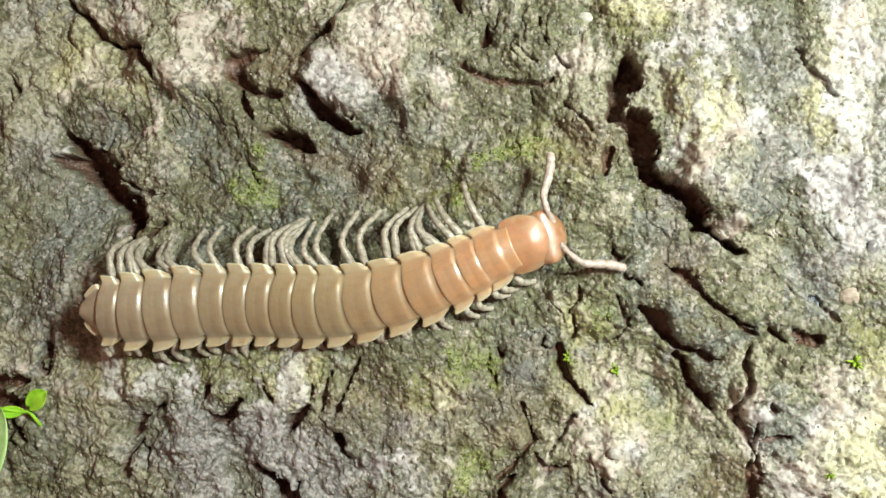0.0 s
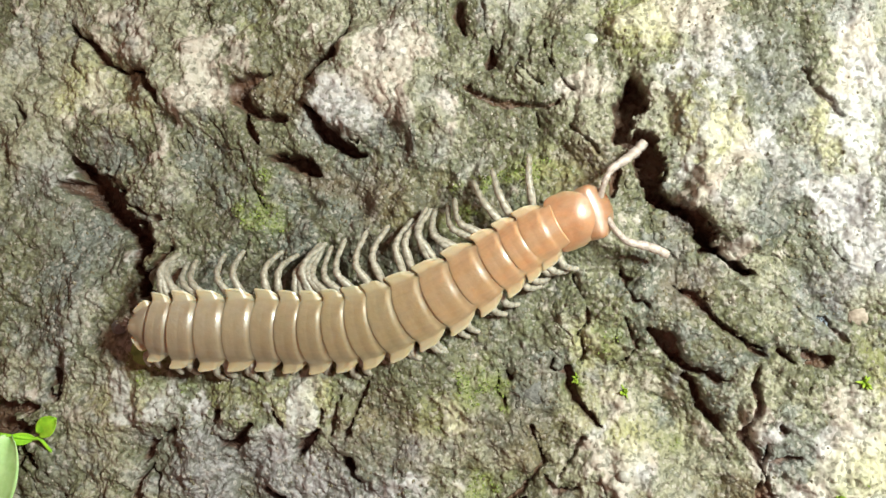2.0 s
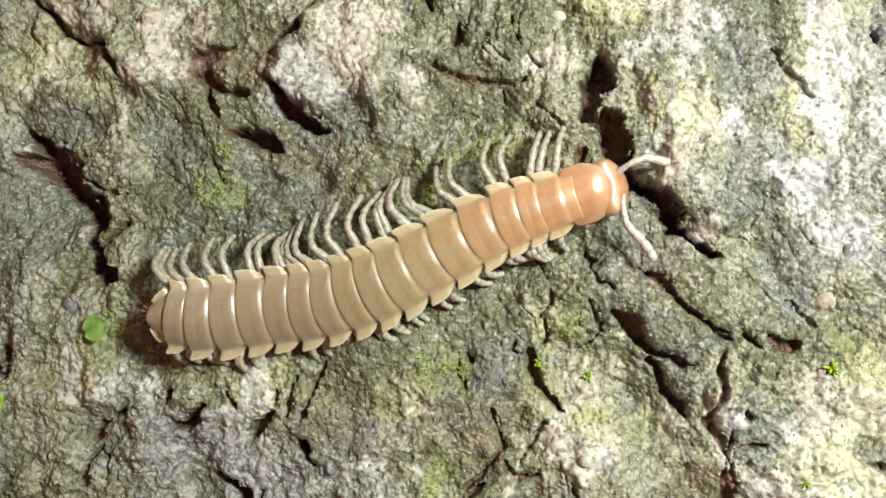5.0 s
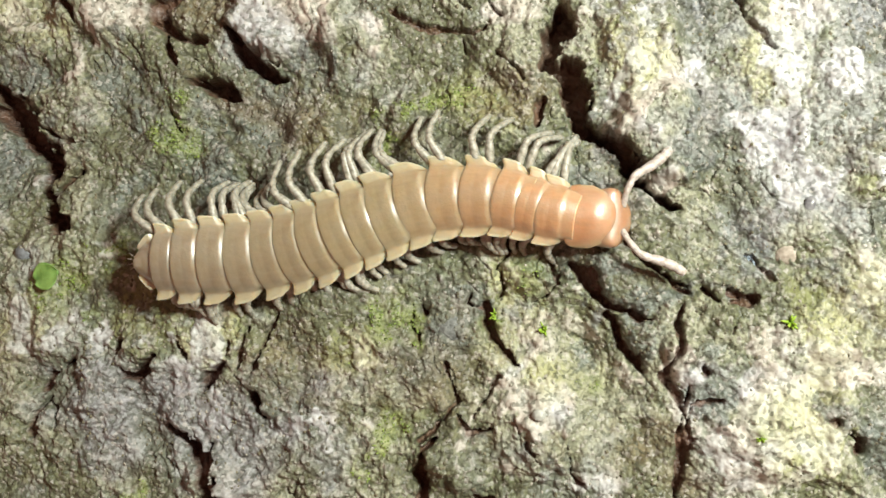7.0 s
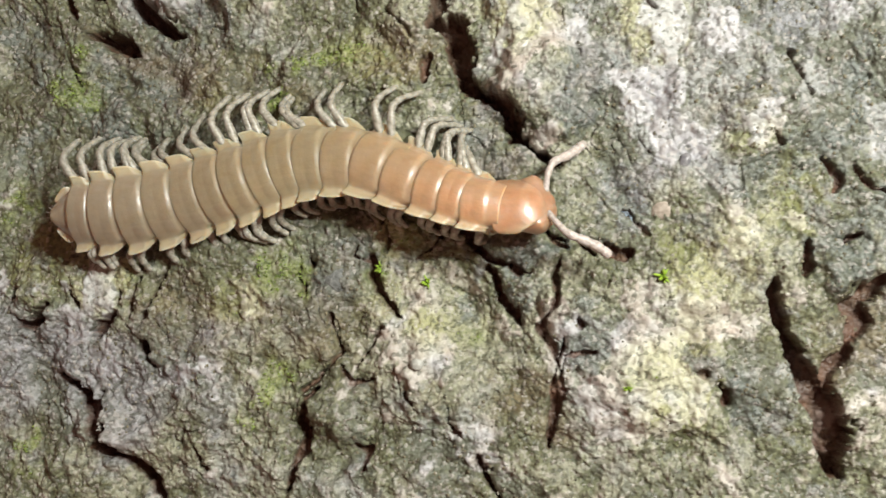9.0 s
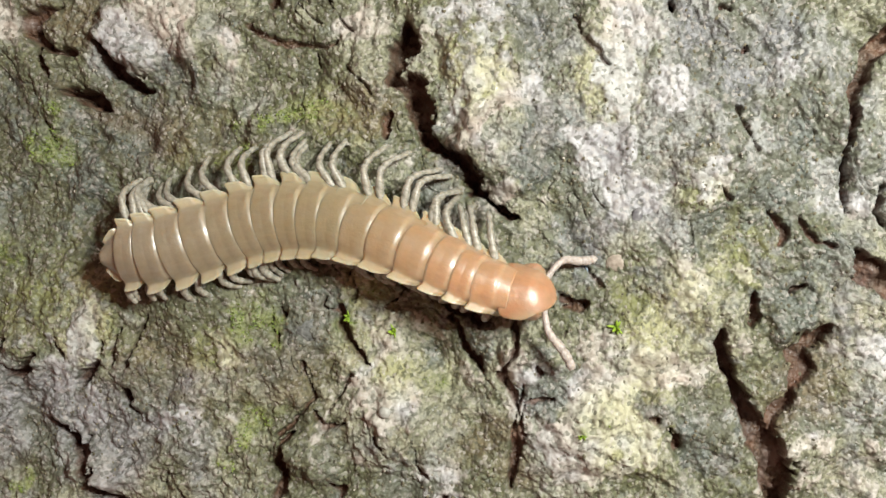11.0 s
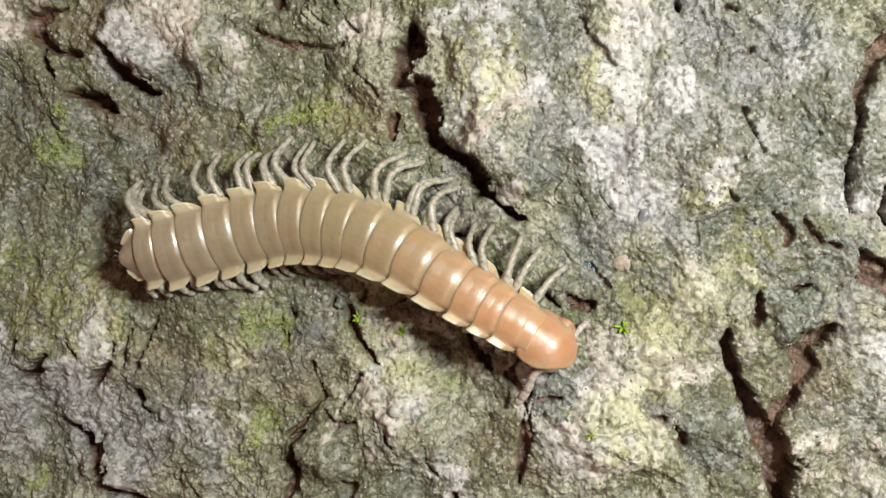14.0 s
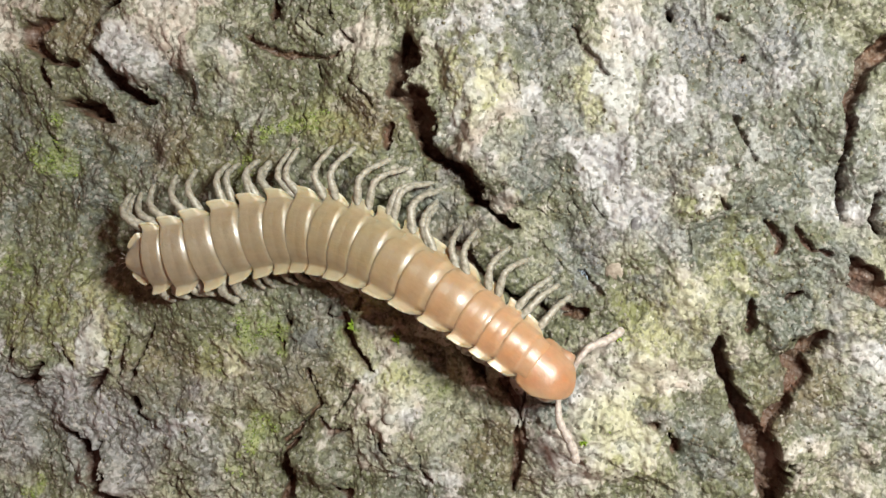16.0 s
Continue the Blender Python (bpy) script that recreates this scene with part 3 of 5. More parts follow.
patches('mound', (-15.37, -14.59, 1.73, 1), (-4.03, -13.63, 1.61, 0.8), (1.02, -11.8, 1.87, 0.7), (11.31, -11.88, 2.64, 0.7), (20.22, -5.6, 1.37, 0.7), (6.57, 3.21, 1.78, 0.6))

patches('cream', (-29.12, 14.64, 0.60, 1), (-27.56, 12.95, 1.19, 1), (-26.87, 11.96, 0.74, 1), (-22.64, 12.57, 1.19, 1), (-22.98, 10.84, 1.34, 1), (-21.81, 10.17, 0.74, 1), (-12.92, 12.29, 1.64, 1), (-15.46, 10.24, 0.74, 1), (-14.51, 8.97, 1.13, 1), (-12.93, 10.14, 1.34, 1), (-11.68, 8.57, 0.83, 1), (-14.20, 7.73, 0.83, 1), (-9.22, 7.73, 0.83, 1), (-8.90, 8.93, 0.71, 1), (-11.05, 12.82, 0.89, 1), (-9.81, 12.15, 0.60, 1), (4.55, 6.58, 1.13, 0.9), (5.71, 11.74, 1.19, 0.9), (1.77, 12.07, 1.34, 0.9), (-0.70, 9.97, 0.95, 0.9), (8.14, 6.62, 0.65, 0.9), (11.97, 10.18, 1.49, 0.9))
patches('cream', (11.39, 7.23, 1.13, 0.9), (5.10, 5.64, 1.13, 0.9), (6.20, 4.81, 0.83, 0.9), (12.78, 11.14, 1.19, 0.9), (3.48, 12.43, 0.89, 0.9), (3.13, 5.75, 0.65, 0.9), (6.98, 0.51, 1.04, 0.9), (5.08, 3.68, 0.89, 0.9), (9.74, 3.60, 1.04, 0.9), (11.86, 2.15, 1.19, 0.9), (12.95, 4.38, 0.89, 0.9), (-0.54, -6.44, 1.01, 0.9), (0.74, -8.15, 1.01, 0.9), (0.72, -10.61, 1.49, 0.9), (7.73, -6.03, 1.01, 0.9), (8.25, -8.00, 1.01, 0.9), (7.43, -8.58, 0.71, 0.9), (12.80, -7.35, 1.19, 0.9), (11.71, -10.15, 1.49, 0.9), (2.42, -10.42, 1.01, 0.9), (-3.33, -10.29, 0.65, 0.9), (12.88, -11.23, 1.19, 0.9))
patches('cream', (4.66, -9.79, 0.74, 0.9), (-20.66, -6.74, 0.77, 0.75), (-16.46, -6.98, 0.77, 0.75), (-28.03, -7.96, 0.89, 0.75), (-25.14, -7.12, 1.01, 0.75), (-33.60, -7.10, 0.74, 0.75), (-9.59, -7.62, 0.89, 0.75), (-11.13, -8.40, 0.60, 0.75), (-22.64, -7.08, 0.74, 0.75), (-0.23, -4.10, 0.65, 0.75), (-4.17, -4.13, 0.54, 0.75), (11.02, 1.62, 0.71, 0.9), (13.31, 1.78, 0.83, 0.9), (14.51, 1.36, 0.71, 0.9), (16.43, 1.10, 1.13, 0.9), (11.77, 6.84, 1.13, 0.9), (14.60, 6.96, 1.13, 0.9), (13.71, 8.82, 1.13, 0.9), (14.91, 5.67, 0.71, 0.9), (6.71, 5.55, 0.71, 0.9), (7.56, 7.30, 0.42, 0.9), (10.84, 3.07, 0.65, 0.9))
patches('cream', (12.84, -0.31, 0.36, 0.9), (12.27, 9.98, 1.19, 0.9), (23.53, 1.04, 0.71, 0.9), (18.90, 1.84, 0.54, 0.9), (16.26, -3.38, 1.31, 0.8), (12.76, -12.34, 1.79, 0.8), (9.83, -12.20, 1.64, 0.8), (15.48, -6.31, 1.49, 0.8), (23.25, -7.19, 1.07, 0.8), (24.55, -9.99, 1.49, 0.8), (23.43, -12.64, 1.19, 0.8), (11.53, -9.42, 1.19, 0.8), (10.16, -13.99, 1.19, 0.8), (13.80, -7.55, 1.19, 0.8), (22.04, -11.85, 0.89, 0.8), (25.15, -7.68, 0.89, 0.8), (19.39, 3.82, 1.19, 0.8))
patches('slate', (9.59, -9.37, 1.25, 0.9), (5.94, -6.91, 1.07, 0.9), (2.58, -7.83, 0.83, 0.9), (-5.37, -6.80, 0.89, 0.9), (-2.70, -4.77, 1.07, 0.9), (-32.91, -4.34, 1.34, 0.9), (5.54, -4.92, 0.89, 0.9), (-30.82, 2.10, 1.49, 0.9), (-32.22, -0.47, 1.79, 0.9), (-28.75, 6.56, 1.04, 0.9), (-23.98, 6.44, 1.49, 0.9), (4.03, -3.79, 0.74, 0.9), (-8.29, 10.12, 0.48, 0.9), (-14.51, 8.82, 0.48, 0.9), (8.11, 1.15, 1.13, 0.8), (14.15, -10.34, 1.01, 0.8), (17.04, -11.82, 1.79, 0.8), (20.47, -4.99, 1.49, 0.8), (22.29, -2.37, 1.49, 0.8), (15.94, 9.22, 1.34, 0.8), (20.59, 9.15, 1.49, 0.8), (20.22, 3.54, 1.49, 0.8))
patches('slate', (17.67, 6.37, 1.19, 0.8), (9.53, 3.80, 1.19, 0.8), (10.51, -1.76, 1.04, 0.8), (9.13, -6.53, 0.71, 0.8), (19.50, 0.14, 1.49, 0.8), (16.77, -1.34, 1.49, 0.8), (7.97, 9.33, 1.19, 0.8), (8.35, 4.09, 0.89, 0.8))
patches('grey', (-18.06, -11.31, 2.98, 0.9), (-23.96, -11.48, 2.08, 0.9), (-12.69, -11.15, 2.08, 0.9), (-20.01, -9.82, 1.79, 0.9), (7.90, 9.35, 1.49, 0.9), (9.24, 7.30, 1.64, 0.9), (10.03, 5.57, 1.49, 0.9), (4.01, 9.50, 1.19, 0.9), (6.51, 8.54, 1.19, 0.9), (11.19, 12.06, 1.49, 0.9))
patches('yellow', (4.55, 6.58, 1.19, 0.8), (1.77, 12.07, 1.64, 0.8), (11.39, 7.23, 1.19, 0.8), (0.73, -9.02, 1.34, 0.8), (-9.90, -7.63, 1.04, 0.8), (-20.66, -6.74, 0.83, 0.8), (-16.46, -6.98, 0.83, 0.8), (-27.34, -7.95, 1.19, 0.8), (-30.16, 11.45, 1.79, 0.8), (-19.99, 13.24, 1.49, 0.8), (-27.38, 9.73, 1.49, 0.8), (12.23, -10.97, 1.49, 0.8), (-31.20, 9.54, 1.19, 0.8), (-0.95, -3.82, 1.19, 0.8), (11.77, 6.84, 1.19, 0.8), (5.06, 6.73, 1.34, 0.8), (16.43, 1.10, 1.19, 0.8), (16.26, -3.38, 1.34, 0.8), (12.76, -12.34, 1.79, 0.8), (19.31, -3.01, 1.19, 0.8), (18.16, -1.32, 1.19, 0.8), (12.60, -5.24, 1.19, 0.8))
patches('brown', (6.85, -11.42, 1.19, 0.9), (-19.67, 9.77, 1.34, 0.9), (-18.69, 7.24, 0.89, 0.9), (-1.75, 5.58, 1.49, 0.9), (-27.34, -8.11, 1.19, 0.9), (-26.68, 0.14, 1.19, 0.9), (-17.39, 10.31, 1.19, 0.9), (4.47, -1.20, 1.19, 0.9), (-0.29, 6.13, 1.19, 0.9), (-12.95, 4.02, 1.79, 0.9), (-15.79, 5.00, 1.49, 0.9), (21.12, -8.71, 1.79, 0.8), (5.65, -12.42, 1.49, 0.8), (7.48, -14.14, 1.19, 0.8), (19.79, -10.22, 0.89, 0.8), (-6.33, 2.22, 1.49, 0.8), (-9.57, 3.74, 1.79, 0.8))
patches('slate', (-20.63, 5.72, 1.79, 0.6), (-16.31, 3.88, 2.08, 0.6), (-21.43, 2.95, 1.79, 0.6), (-13.88, 5.68, 1.79, 0.6))
patches('pale', (-20.63, 5.72, 2.38, -0.5), (-14.74, 4.18, 2.68, -0.5), (-11.07, 5.67, 1.79, -0.5))
patches('cream', (-18.06, -11.00, 1.34, 0.5), (-15.51, -11.84, 1.19, 0.5), (-13.00, -12.07, 1.19, 0.5), (-20.01, -11.98, 1.04, 0.5), (-22.97, -10.52, 0.89, 0.5), (-11.75, -9.62, 1.04, 0.5), (-11.14, -11.11, 1.19, 0.5), (-8.69, -10.14, 1.19, 0.5))
patches('pale', (-17.42, -11.60, 2.68, 0.5), (-11.75, -10.22, 2.38, 0.5), (-8.08, -8.93, 2.08, 0.5))
patches('grey', (16.51, 8.64, 3.27, 0.7), (20.67, 6.64, 3.57, 0.7), (10.97, 3.80, 2.68, 0.7), (6.50, 9.35, 2.38, 0.7), (13.92, 0.05, 2.38, 0.7), (18.87, 2.97, 2.98, 0.7), (23.48, 2.44, 2.38, 0.7), (23.31, -8.90, 2.38, 0.7), (13.23, 5.25, 1.79, 0.7))
patches('pale', (-22.61, 5.73, 2.08, -0.7), (-18.50, 2.96, 2.38, -0.7), (-13.91, 6.29, 1.79, -0.7), (-14.62, 2.07, 1.79, -0.7), (-22.32, 1.41, 1.79, -0.7), (-10.07, 4.18, 1.79, -0.7))
patches('slate', (-22.52, 4.49, 1.49, 0.6), (-17.76, 1.45, 1.49, 0.6), (-22.21, -0.12, 1.49, 0.6), (-13.72, 2.98, 1.49, 0.6))
patches('pale', (-20.35, 2.11, 2.08, -0.7), (-17.96, -1.69, 2.08, -0.7), (-21.08, -1.75, 1.79, -0.7), (-20.43, -6.26, 1.79, -0.7), (-19.28, 5.30, 1.79, -0.7), (-11.21, 3.43, 2.08, -0.7))
patches('slate', (-17.95, -0.73, 1.49, 0.7), (-20.00, 1.80, 1.34, 0.7), (-17.30, -6.17, 1.19, 0.7), (-3.73, -6.67, 1.19, 0.7), (-7.92, -7.13, 1.49, 0.7), (-12.22, -10.47, 1.49, 0.7))
patches('moss', (-21.80, -3.70, 1.01, 0.7), (-20.39, -2.70, 0.77, 0.7), (-21.06, 0.51, 0.77, 0.7), (-21.37, 4.03, 0.89, 0.7), (-18.59, 5.62, 0.65, 0.7), (-8.25, -6.35, 0.60, 0.7), (-6.62, -7.40, 0.60, 0.7), (-7.57, -13.74, 1.01, 0.7), (-20.52, -16.43, 0.89, 0.7))
patches('cream', (-17.99, -6.51, 1.07, 0.5), (-15.93, -7.09, 0.77, 0.5), (-20.44, -7.89, 0.89, 0.5), (-8.90, -8.11, 0.65, 0.5), (-21.53, -11.53, 1.19, 0.5))
patches('lilac', (-22.40, -11.90, 1.79, 0.8), (-19.53, -11.17, 1.49, 0.8), (-16.95, -11.63, 1.79, 0.8), (-21.26, -14.22, 1.49, 0.8), (-13.70, -13.79, 1.79, 0.8), (-22.56, -9.51, 1.19, 0.8), (-10.62, -14.19, 1.49, 0.8), (-14.52, -15.57, 1.19, 0.8))
patches('lilac', (-18.39, -11.32, 1.79, 0.8), (-22.97, -10.21, 1.49, 0.8), (-14.25, -12.11, 1.49, 0.8), (-26.66, -9.36, 1.19, 0.8), (-11.13, -9.00, 1.19, 0.8))
patches('lilac', (15.94, 9.22, 2.08, 0.7), (20.05, 9.16, 1.79, 0.7), (11.27, 3.51, 1.49, 0.7), (11.07, -1.16, 1.19, 0.7), (7.68, 9.04, 1.49, 0.7), (17.95, 6.37, 1.49, 0.7), (13.91, 0.34, 0.89, 0.7))
patches("slate", (3.1, -0.1, 2.1, 0.6), (1.9, -2.8, 1.7, 0.6))
patches("moss", (-9.2, 3.2, 1.9, 0.6), (-7.3, 3.9, 1.2, 0.6), (1.0, -2.8, 2.0, 0.35))
patches("yellow", (-9.2, 3.2, 2.8, 0.5), (1.0, -3.3, 2.6, 0.5))
patches("brown", (-11.6, -8.3, 4.0, 0.6), (-4.2, -8.6, 3.5, 0.6))
patches("moss", (-12.6, -2.0, 2.0, 0.5))


def bark_fields():
    xs, ys = spread(-37, 28, CELL, 130), spread(-19, 17, CELL, 130)
    x, y = np.meshgrid(xs, ys)
    wx = x + 0.9 * layered(x, y, 5, 3, 11)
    wy = y + 0.9 * layered(x, y, 5, 3, 23)
    # how much of each growth
    field = {}
    for kind, spots in PATCHES.items():
        f = np.zeros_like(x)
        for px, py, r, a in spots:
            d = ((wx - px) ** 2 + (wy - py) ** 2) / (r * r)
            near = d < 9
            f[near] += a * np.exp(-d[near])
        field[kind] = f
    lumps = layered(x, y, 2.2, 4, 41, 0.62)
    specks = layered(x, y, 0.55, 3, 53, 0.6)
    nx, ny = x + 0.07 * layered(x, y, 0.6, 2, 57), y + 0.07 * layered(x, y, 0.6, 2, 59)
    lump, lump_kind = cells(nx, ny * 0.95, 0.62, 301)
    bead, bead_kind = cells(nx + 0.12 * ny, ny * 0.9, 0.24, 303)
    rough = 0.14 * (bead_kind - 0.5) + 0.18 * layered(x, y * 0.8, 0.8, 4, 49, 0.7)
    crust = 0.50 * field["pale"] + 0.35 * field["cream"] - 0.30 * field["slate"] + 0.34 * layered(wx, wy, 3.5, 5, 47, 0.72) + 0.12 * (lump_kind - 0.5) + rough
    pale = step(-0.10, 0.16, crust)
    patch = 0.20 * field["pale"] + 0.62 * np.minimum(field["cream"], 1.1) - 0.35 * field["slate"] - 0.16 + 0.50 * layered(x + 0.4 * (wx - x), y * 0.9, 1.6, 4, 45, 0.60) + 0.28 * rough
    white = step(0.20, 0.40, patch)
    moss = 0.58 * step(0.1, 1.25, field["moss"] * np.clip(0.75 + 0.9 * lumps + 0.4 * (bead_kind - 0.5) + 0.5 * specks, 0, 2))
    # height of the plates, in flaky steps
    h = 0.50 * layered(x, y, 9, 3, 83) + 0.40 * layered(wx, wy, 3.2, 3, 97)
    flake = layered(wx * 0.9 + 0.3 * wy, wy * 0.9 - 0.2 * wx, 4.5, 3, 89, 0.5) * 3.0
    whole = np.floor(flake)
    h += 0.09 * (whole + step(0.7, 1.0, flake - whole) + 0.2 * (flake - whole))
    h += 0.22 * layered(x + 0.3 * (wx - x), y + 0.3 * (wy - y), 1.5, 3, 101, 0.5)
    h += 0.15 * step(0.1, 1.0, lump) * (0.2 + lump_kind) + (0.105 - 0.072 * white) * step(0.1, 1.0, bead) * (0.15 + bead_kind) + 0.03 * layered(x, y * 0.9, 0.25, 2, 113, 0.7)
    h += 0.85 * step(0.25, 0.85, field["mound"] + 0.12 * lumps + 0.05 * specks) + 0.15 * step(0.6, 1.6, field["mound"])
    h += 0.08 * pale + 0.10 * white + 0.05 * moss * (1 + specks)
    h -= np.clip(field["hollow"], 0, 1.4)
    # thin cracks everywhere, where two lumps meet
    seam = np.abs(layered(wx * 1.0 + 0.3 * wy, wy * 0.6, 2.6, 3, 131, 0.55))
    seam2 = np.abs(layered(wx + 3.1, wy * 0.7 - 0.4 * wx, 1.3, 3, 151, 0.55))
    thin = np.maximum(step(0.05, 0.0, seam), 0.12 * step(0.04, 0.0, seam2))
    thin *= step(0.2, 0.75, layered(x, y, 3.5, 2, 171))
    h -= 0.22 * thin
    # the large fissures
    cleft, shoulder = np.zeros_like(x), np.zeros_like(x)
    jag = 0.38 * layered(x, y, 1.0, 4, 191, 0.66) + 0.09 * (bead_kind - 0.5) + 0.18 * (lump_kind - 0.5)
    bent_x, bent_y = x + 0.12 * layered(x, y, 1.1, 3, 401), y + 0.12 * layered(x, y, 1.1, 3, 403)
    for depth, ledge, pts in CRACKS:
        far = max(p[2] for p in pts) + (4.5 if ledge else 0.9)
        px, py = [p[0] for p in pts], [p[1] for p in pts]
        ix = slice(*np.searchsorted(xs, (min(px) - far, max(px) + far)))
        iy = slice(*np.searchsorted(ys, (min(py) - far, max(py) + far)))
        gx, gy = bent_x[iy, ix], bent_y[iy, ix]
        best, side, share = np.full(gx.shape, 1e9), np.zeros(gx.shape), np.zeros(gx.shape)
        wide = max(p[2] for p in pts)
        for (ax, ay, aw), (bx, by, bw) in zip(pts, pts[1:]):
            ux, uy = bx - ax, by - ay
            s = np.clip(((gx - ax) * ux + (gy - ay) * uy) / (ux * ux + uy * uy), 0, 1)
            w = aw + s * (bw - aw)
            ox, oy = gx - ax - s * ux, gy - ay - s * uy
            d = np.hypot(ox, oy)
            nx, ny = (uy, -ux) if uy * 0.77 - ux * 0.64 > 0 else (-uy, ux)
            upper = (gx - ax) * nx + (gy - ay) * ny > 0
            inside = w - d + jag[iy, ix] * np.clip(w * 1.5, 0.36, 0.95) * np.where(upper, 1.0, 0.55)
            wall = np.clip(inside / np.where(upper, np.clip(0.4 * w, 0.06, 0.2), np.clip(0.6 * w, 0.10, 0.28)), 0, 1)
            cleft[iy, ix] = np.maximum(cleft[iy, ix], wall * wall * (3 - 2 * wall) * depth)
            shoulder[iy, ix] = np.maximum(shoulder[iy, ix], 0.22 * min(depth, 1.0) * np.clip(1 + inside / 0.4, 0, 1) ** 2)
            nearer = d < best
            best = np.where(nearer, d, best)
            side = np.where(nearer, upper, side)
            share = np.where(nearer, w / wide, share)
        if ledge:
            h[iy, ix] += smoothed(ledge * side * share * np.exp(-(best / 2.2) ** 2))
    h = h - cleft - shoulder
    # how far the fissure colour, shade included, covers the deeper parts
    inner = 0.75 * step(0.12, 0.6, cleft)
    # the trunk falls away on either side of what is seen
    beyond = np.maximum(np.abs(x + 4.5) - 34, 0)
    h -= beyond ** 2 / 260
    h += 1.2 * layered(x, y, 30, 2, 211) * np.clip(beyond / 20, 0, 1)
    yellow = step(0.1, 0.9, field["yellow"] + 0.25 * lumps)
    grey = step(0.0, 0.9, field["grey"] + 0.5 * layered(x, y, 2.2, 4, 231, 0.6))
    # darker along the thin cracks and in blotches off the pale crust
    dark_marks = np.clip(0.8 * thin + 0.5 * step(0.1, 0.8, -lumps - 0.8 * specks) * (1 - pale), 0, 1)
    slate = step(0.15, 0.8, field["slate"] + 0.35 * lumps + 0.3 * specks + 0.3 * (bead_kind - 0.5)) * (1 - white)
    brown = step(0.1, 0.9, field["brown"] + 0.35 * lumps)
    lilac = step(0.1, 0.9, field["lilac"] + 0.3 * lumps + 0.2 * specks)
    return (xs, ys, h, np.stack([pale, moss, inner], -1), np.stack([yellow, grey, dark_marks], -1),
            np.stack([white, bead_kind, lump_kind], -1), np.stack([slate, brown, lilac], -1))


CELL = 0.055
XS, YS, HEIGHT, GROWTH, TINT, GRIT, SHADE = bark_fields()


def grid_mesh(name, xs, ys, h):
    rows, cols = h.shape
    gx, gy = np.meshgrid(xs, ys)
    mesh = bpy.data.meshes.new(name)
    mesh.vertices.add(rows * cols)
    mesh.vertices.foreach_set("co", (np.stack([gx, gy, h], -1) * MM).astype(np.float32).ravel())
    k = (np.arange(rows - 1)[:, None] * cols + np.arange(cols - 1)).ravel()
    quads = np.stack([k, k + 1, k + cols + 1, k + cols], 1).astype(np.int32)
    mesh.loops.add(quads.size)
    mesh.loops.foreach_set("vertex_index", quads.ravel())
    mesh.polygons.add(len(quads))
    mesh.polygons.foreach_set("loop_start", np.arange(0, quads.size, 4, dtype=np.int32))
    mesh.polygons.foreach_set("use_smooth", np.ones(len(quads), bool))
    mesh.update(calc_edges=True)
    return mesh


def painted(mesh, name, values):
    layer = mesh.color_attributes.new(name, "FLOAT_COLOR", "POINT")
    flat = np.ones((values.reshape(-1, 3).shape[0], 4), np.float32)
    flat[:, :3] = values.reshape(-1, 3)
    layer.data.foreach_set("color", flat.ravel())


bark_mesh = grid_mesh("bark", XS, YS, HEIGHT)
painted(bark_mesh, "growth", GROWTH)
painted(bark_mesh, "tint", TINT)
painted(bark_mesh, "grit", GRIT)
painted(bark_mesh, "mineral", SHADE)
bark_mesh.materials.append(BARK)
bark = tagged(new("ground_bark", bark_mesh), "fissured tree bark with pale lichen crust and green algae", "tree bark", kind="structure")


def bark_at(x, y):
    """The bark's height, in millimetres."""
    i, j = np.clip(np.searchsorted(XS, x), 1, len(XS) - 1), np.clip(np.searchsorted(YS, y), 1, len(YS) - 1)
    return float(HEIGHT[j, i])


def bark_near(x, y, r):
    """The height of the bark's upper parts within r millimetres."""
    i, j = np.searchsorted(XS, (x - r, x + r)), np.searchsorted(YS, (y - r, y + r))
    return float(np.quantile(HEIGHT[j[0]:j[1]:3, i[0]:i[1]:3], 0.7))


# ---- mesh helpers ----
def link(name, mesh, mat, parent=None, label=""):
    mesh.materials.append(mat)
    for p in mesh.polygons:
        p.use_smooth = True
    ob = new(name, mesh)
    ob.parent = parent
    return tagged(ob, label)


def part(name, bm, mat, parent=None, label=""):
    mesh = bpy.data.meshes.new(name)
    bm.to_mesh(mesh)
    bm.free()
    return link(name, mesh, mat, parent, label)


def tube(bm, points, radii, sides=10):
    """A bent round limb through points with the given radii, in millimetres, closed at both ends."""
    pts = [Vector(p) * MM for p in points]
    rings = []
    for k, p in enumerate(pts):
        ahead = (pts[min(k + 1, len(pts) - 1)] - pts[max(k - 1, 0)]).normalized()
        across = ahead.cross(Vector((0.13, 0.2, 1))).normalized()
        above = across.cross(ahead)
        rings.append([bm.verts.new(p + radii[k] * MM * (across * math.cos(a) + above * math.sin(a)))
                      for a in (2 * math.pi * s / sides for s in range(sides))])
    for low, high in zip(rings, rings[1:]):
        for s in range(sides):
            bm.faces.new((low[s], low[(s + 1) % sides], high[(s + 1) % sides], high[s]))
    bm.faces.new(rings[0][::-1])
    bm.faces.new(rings[-1])


def curve_through(points, count):
    """Points along a smooth line through the given ones."""
    p = [Vector(q) for q in points]
    out = []
    for k in range(count):
        f = k / (count - 1) * (len(p) - 1)
        i = min(int(f), len(p) - 2)
        s = f - i
        a, b, c, d = p[max(i - 1, 0)], p[i], p[i + 1], p[min(i + 2, len(p) - 1)]
        out.append(0.5 * (2 * b + (c - a) * s + (2 * a - 5 * b + 4 * c - d) * s * s + (3 * b - a - 3 * c + d) * s ** 3))
    return out


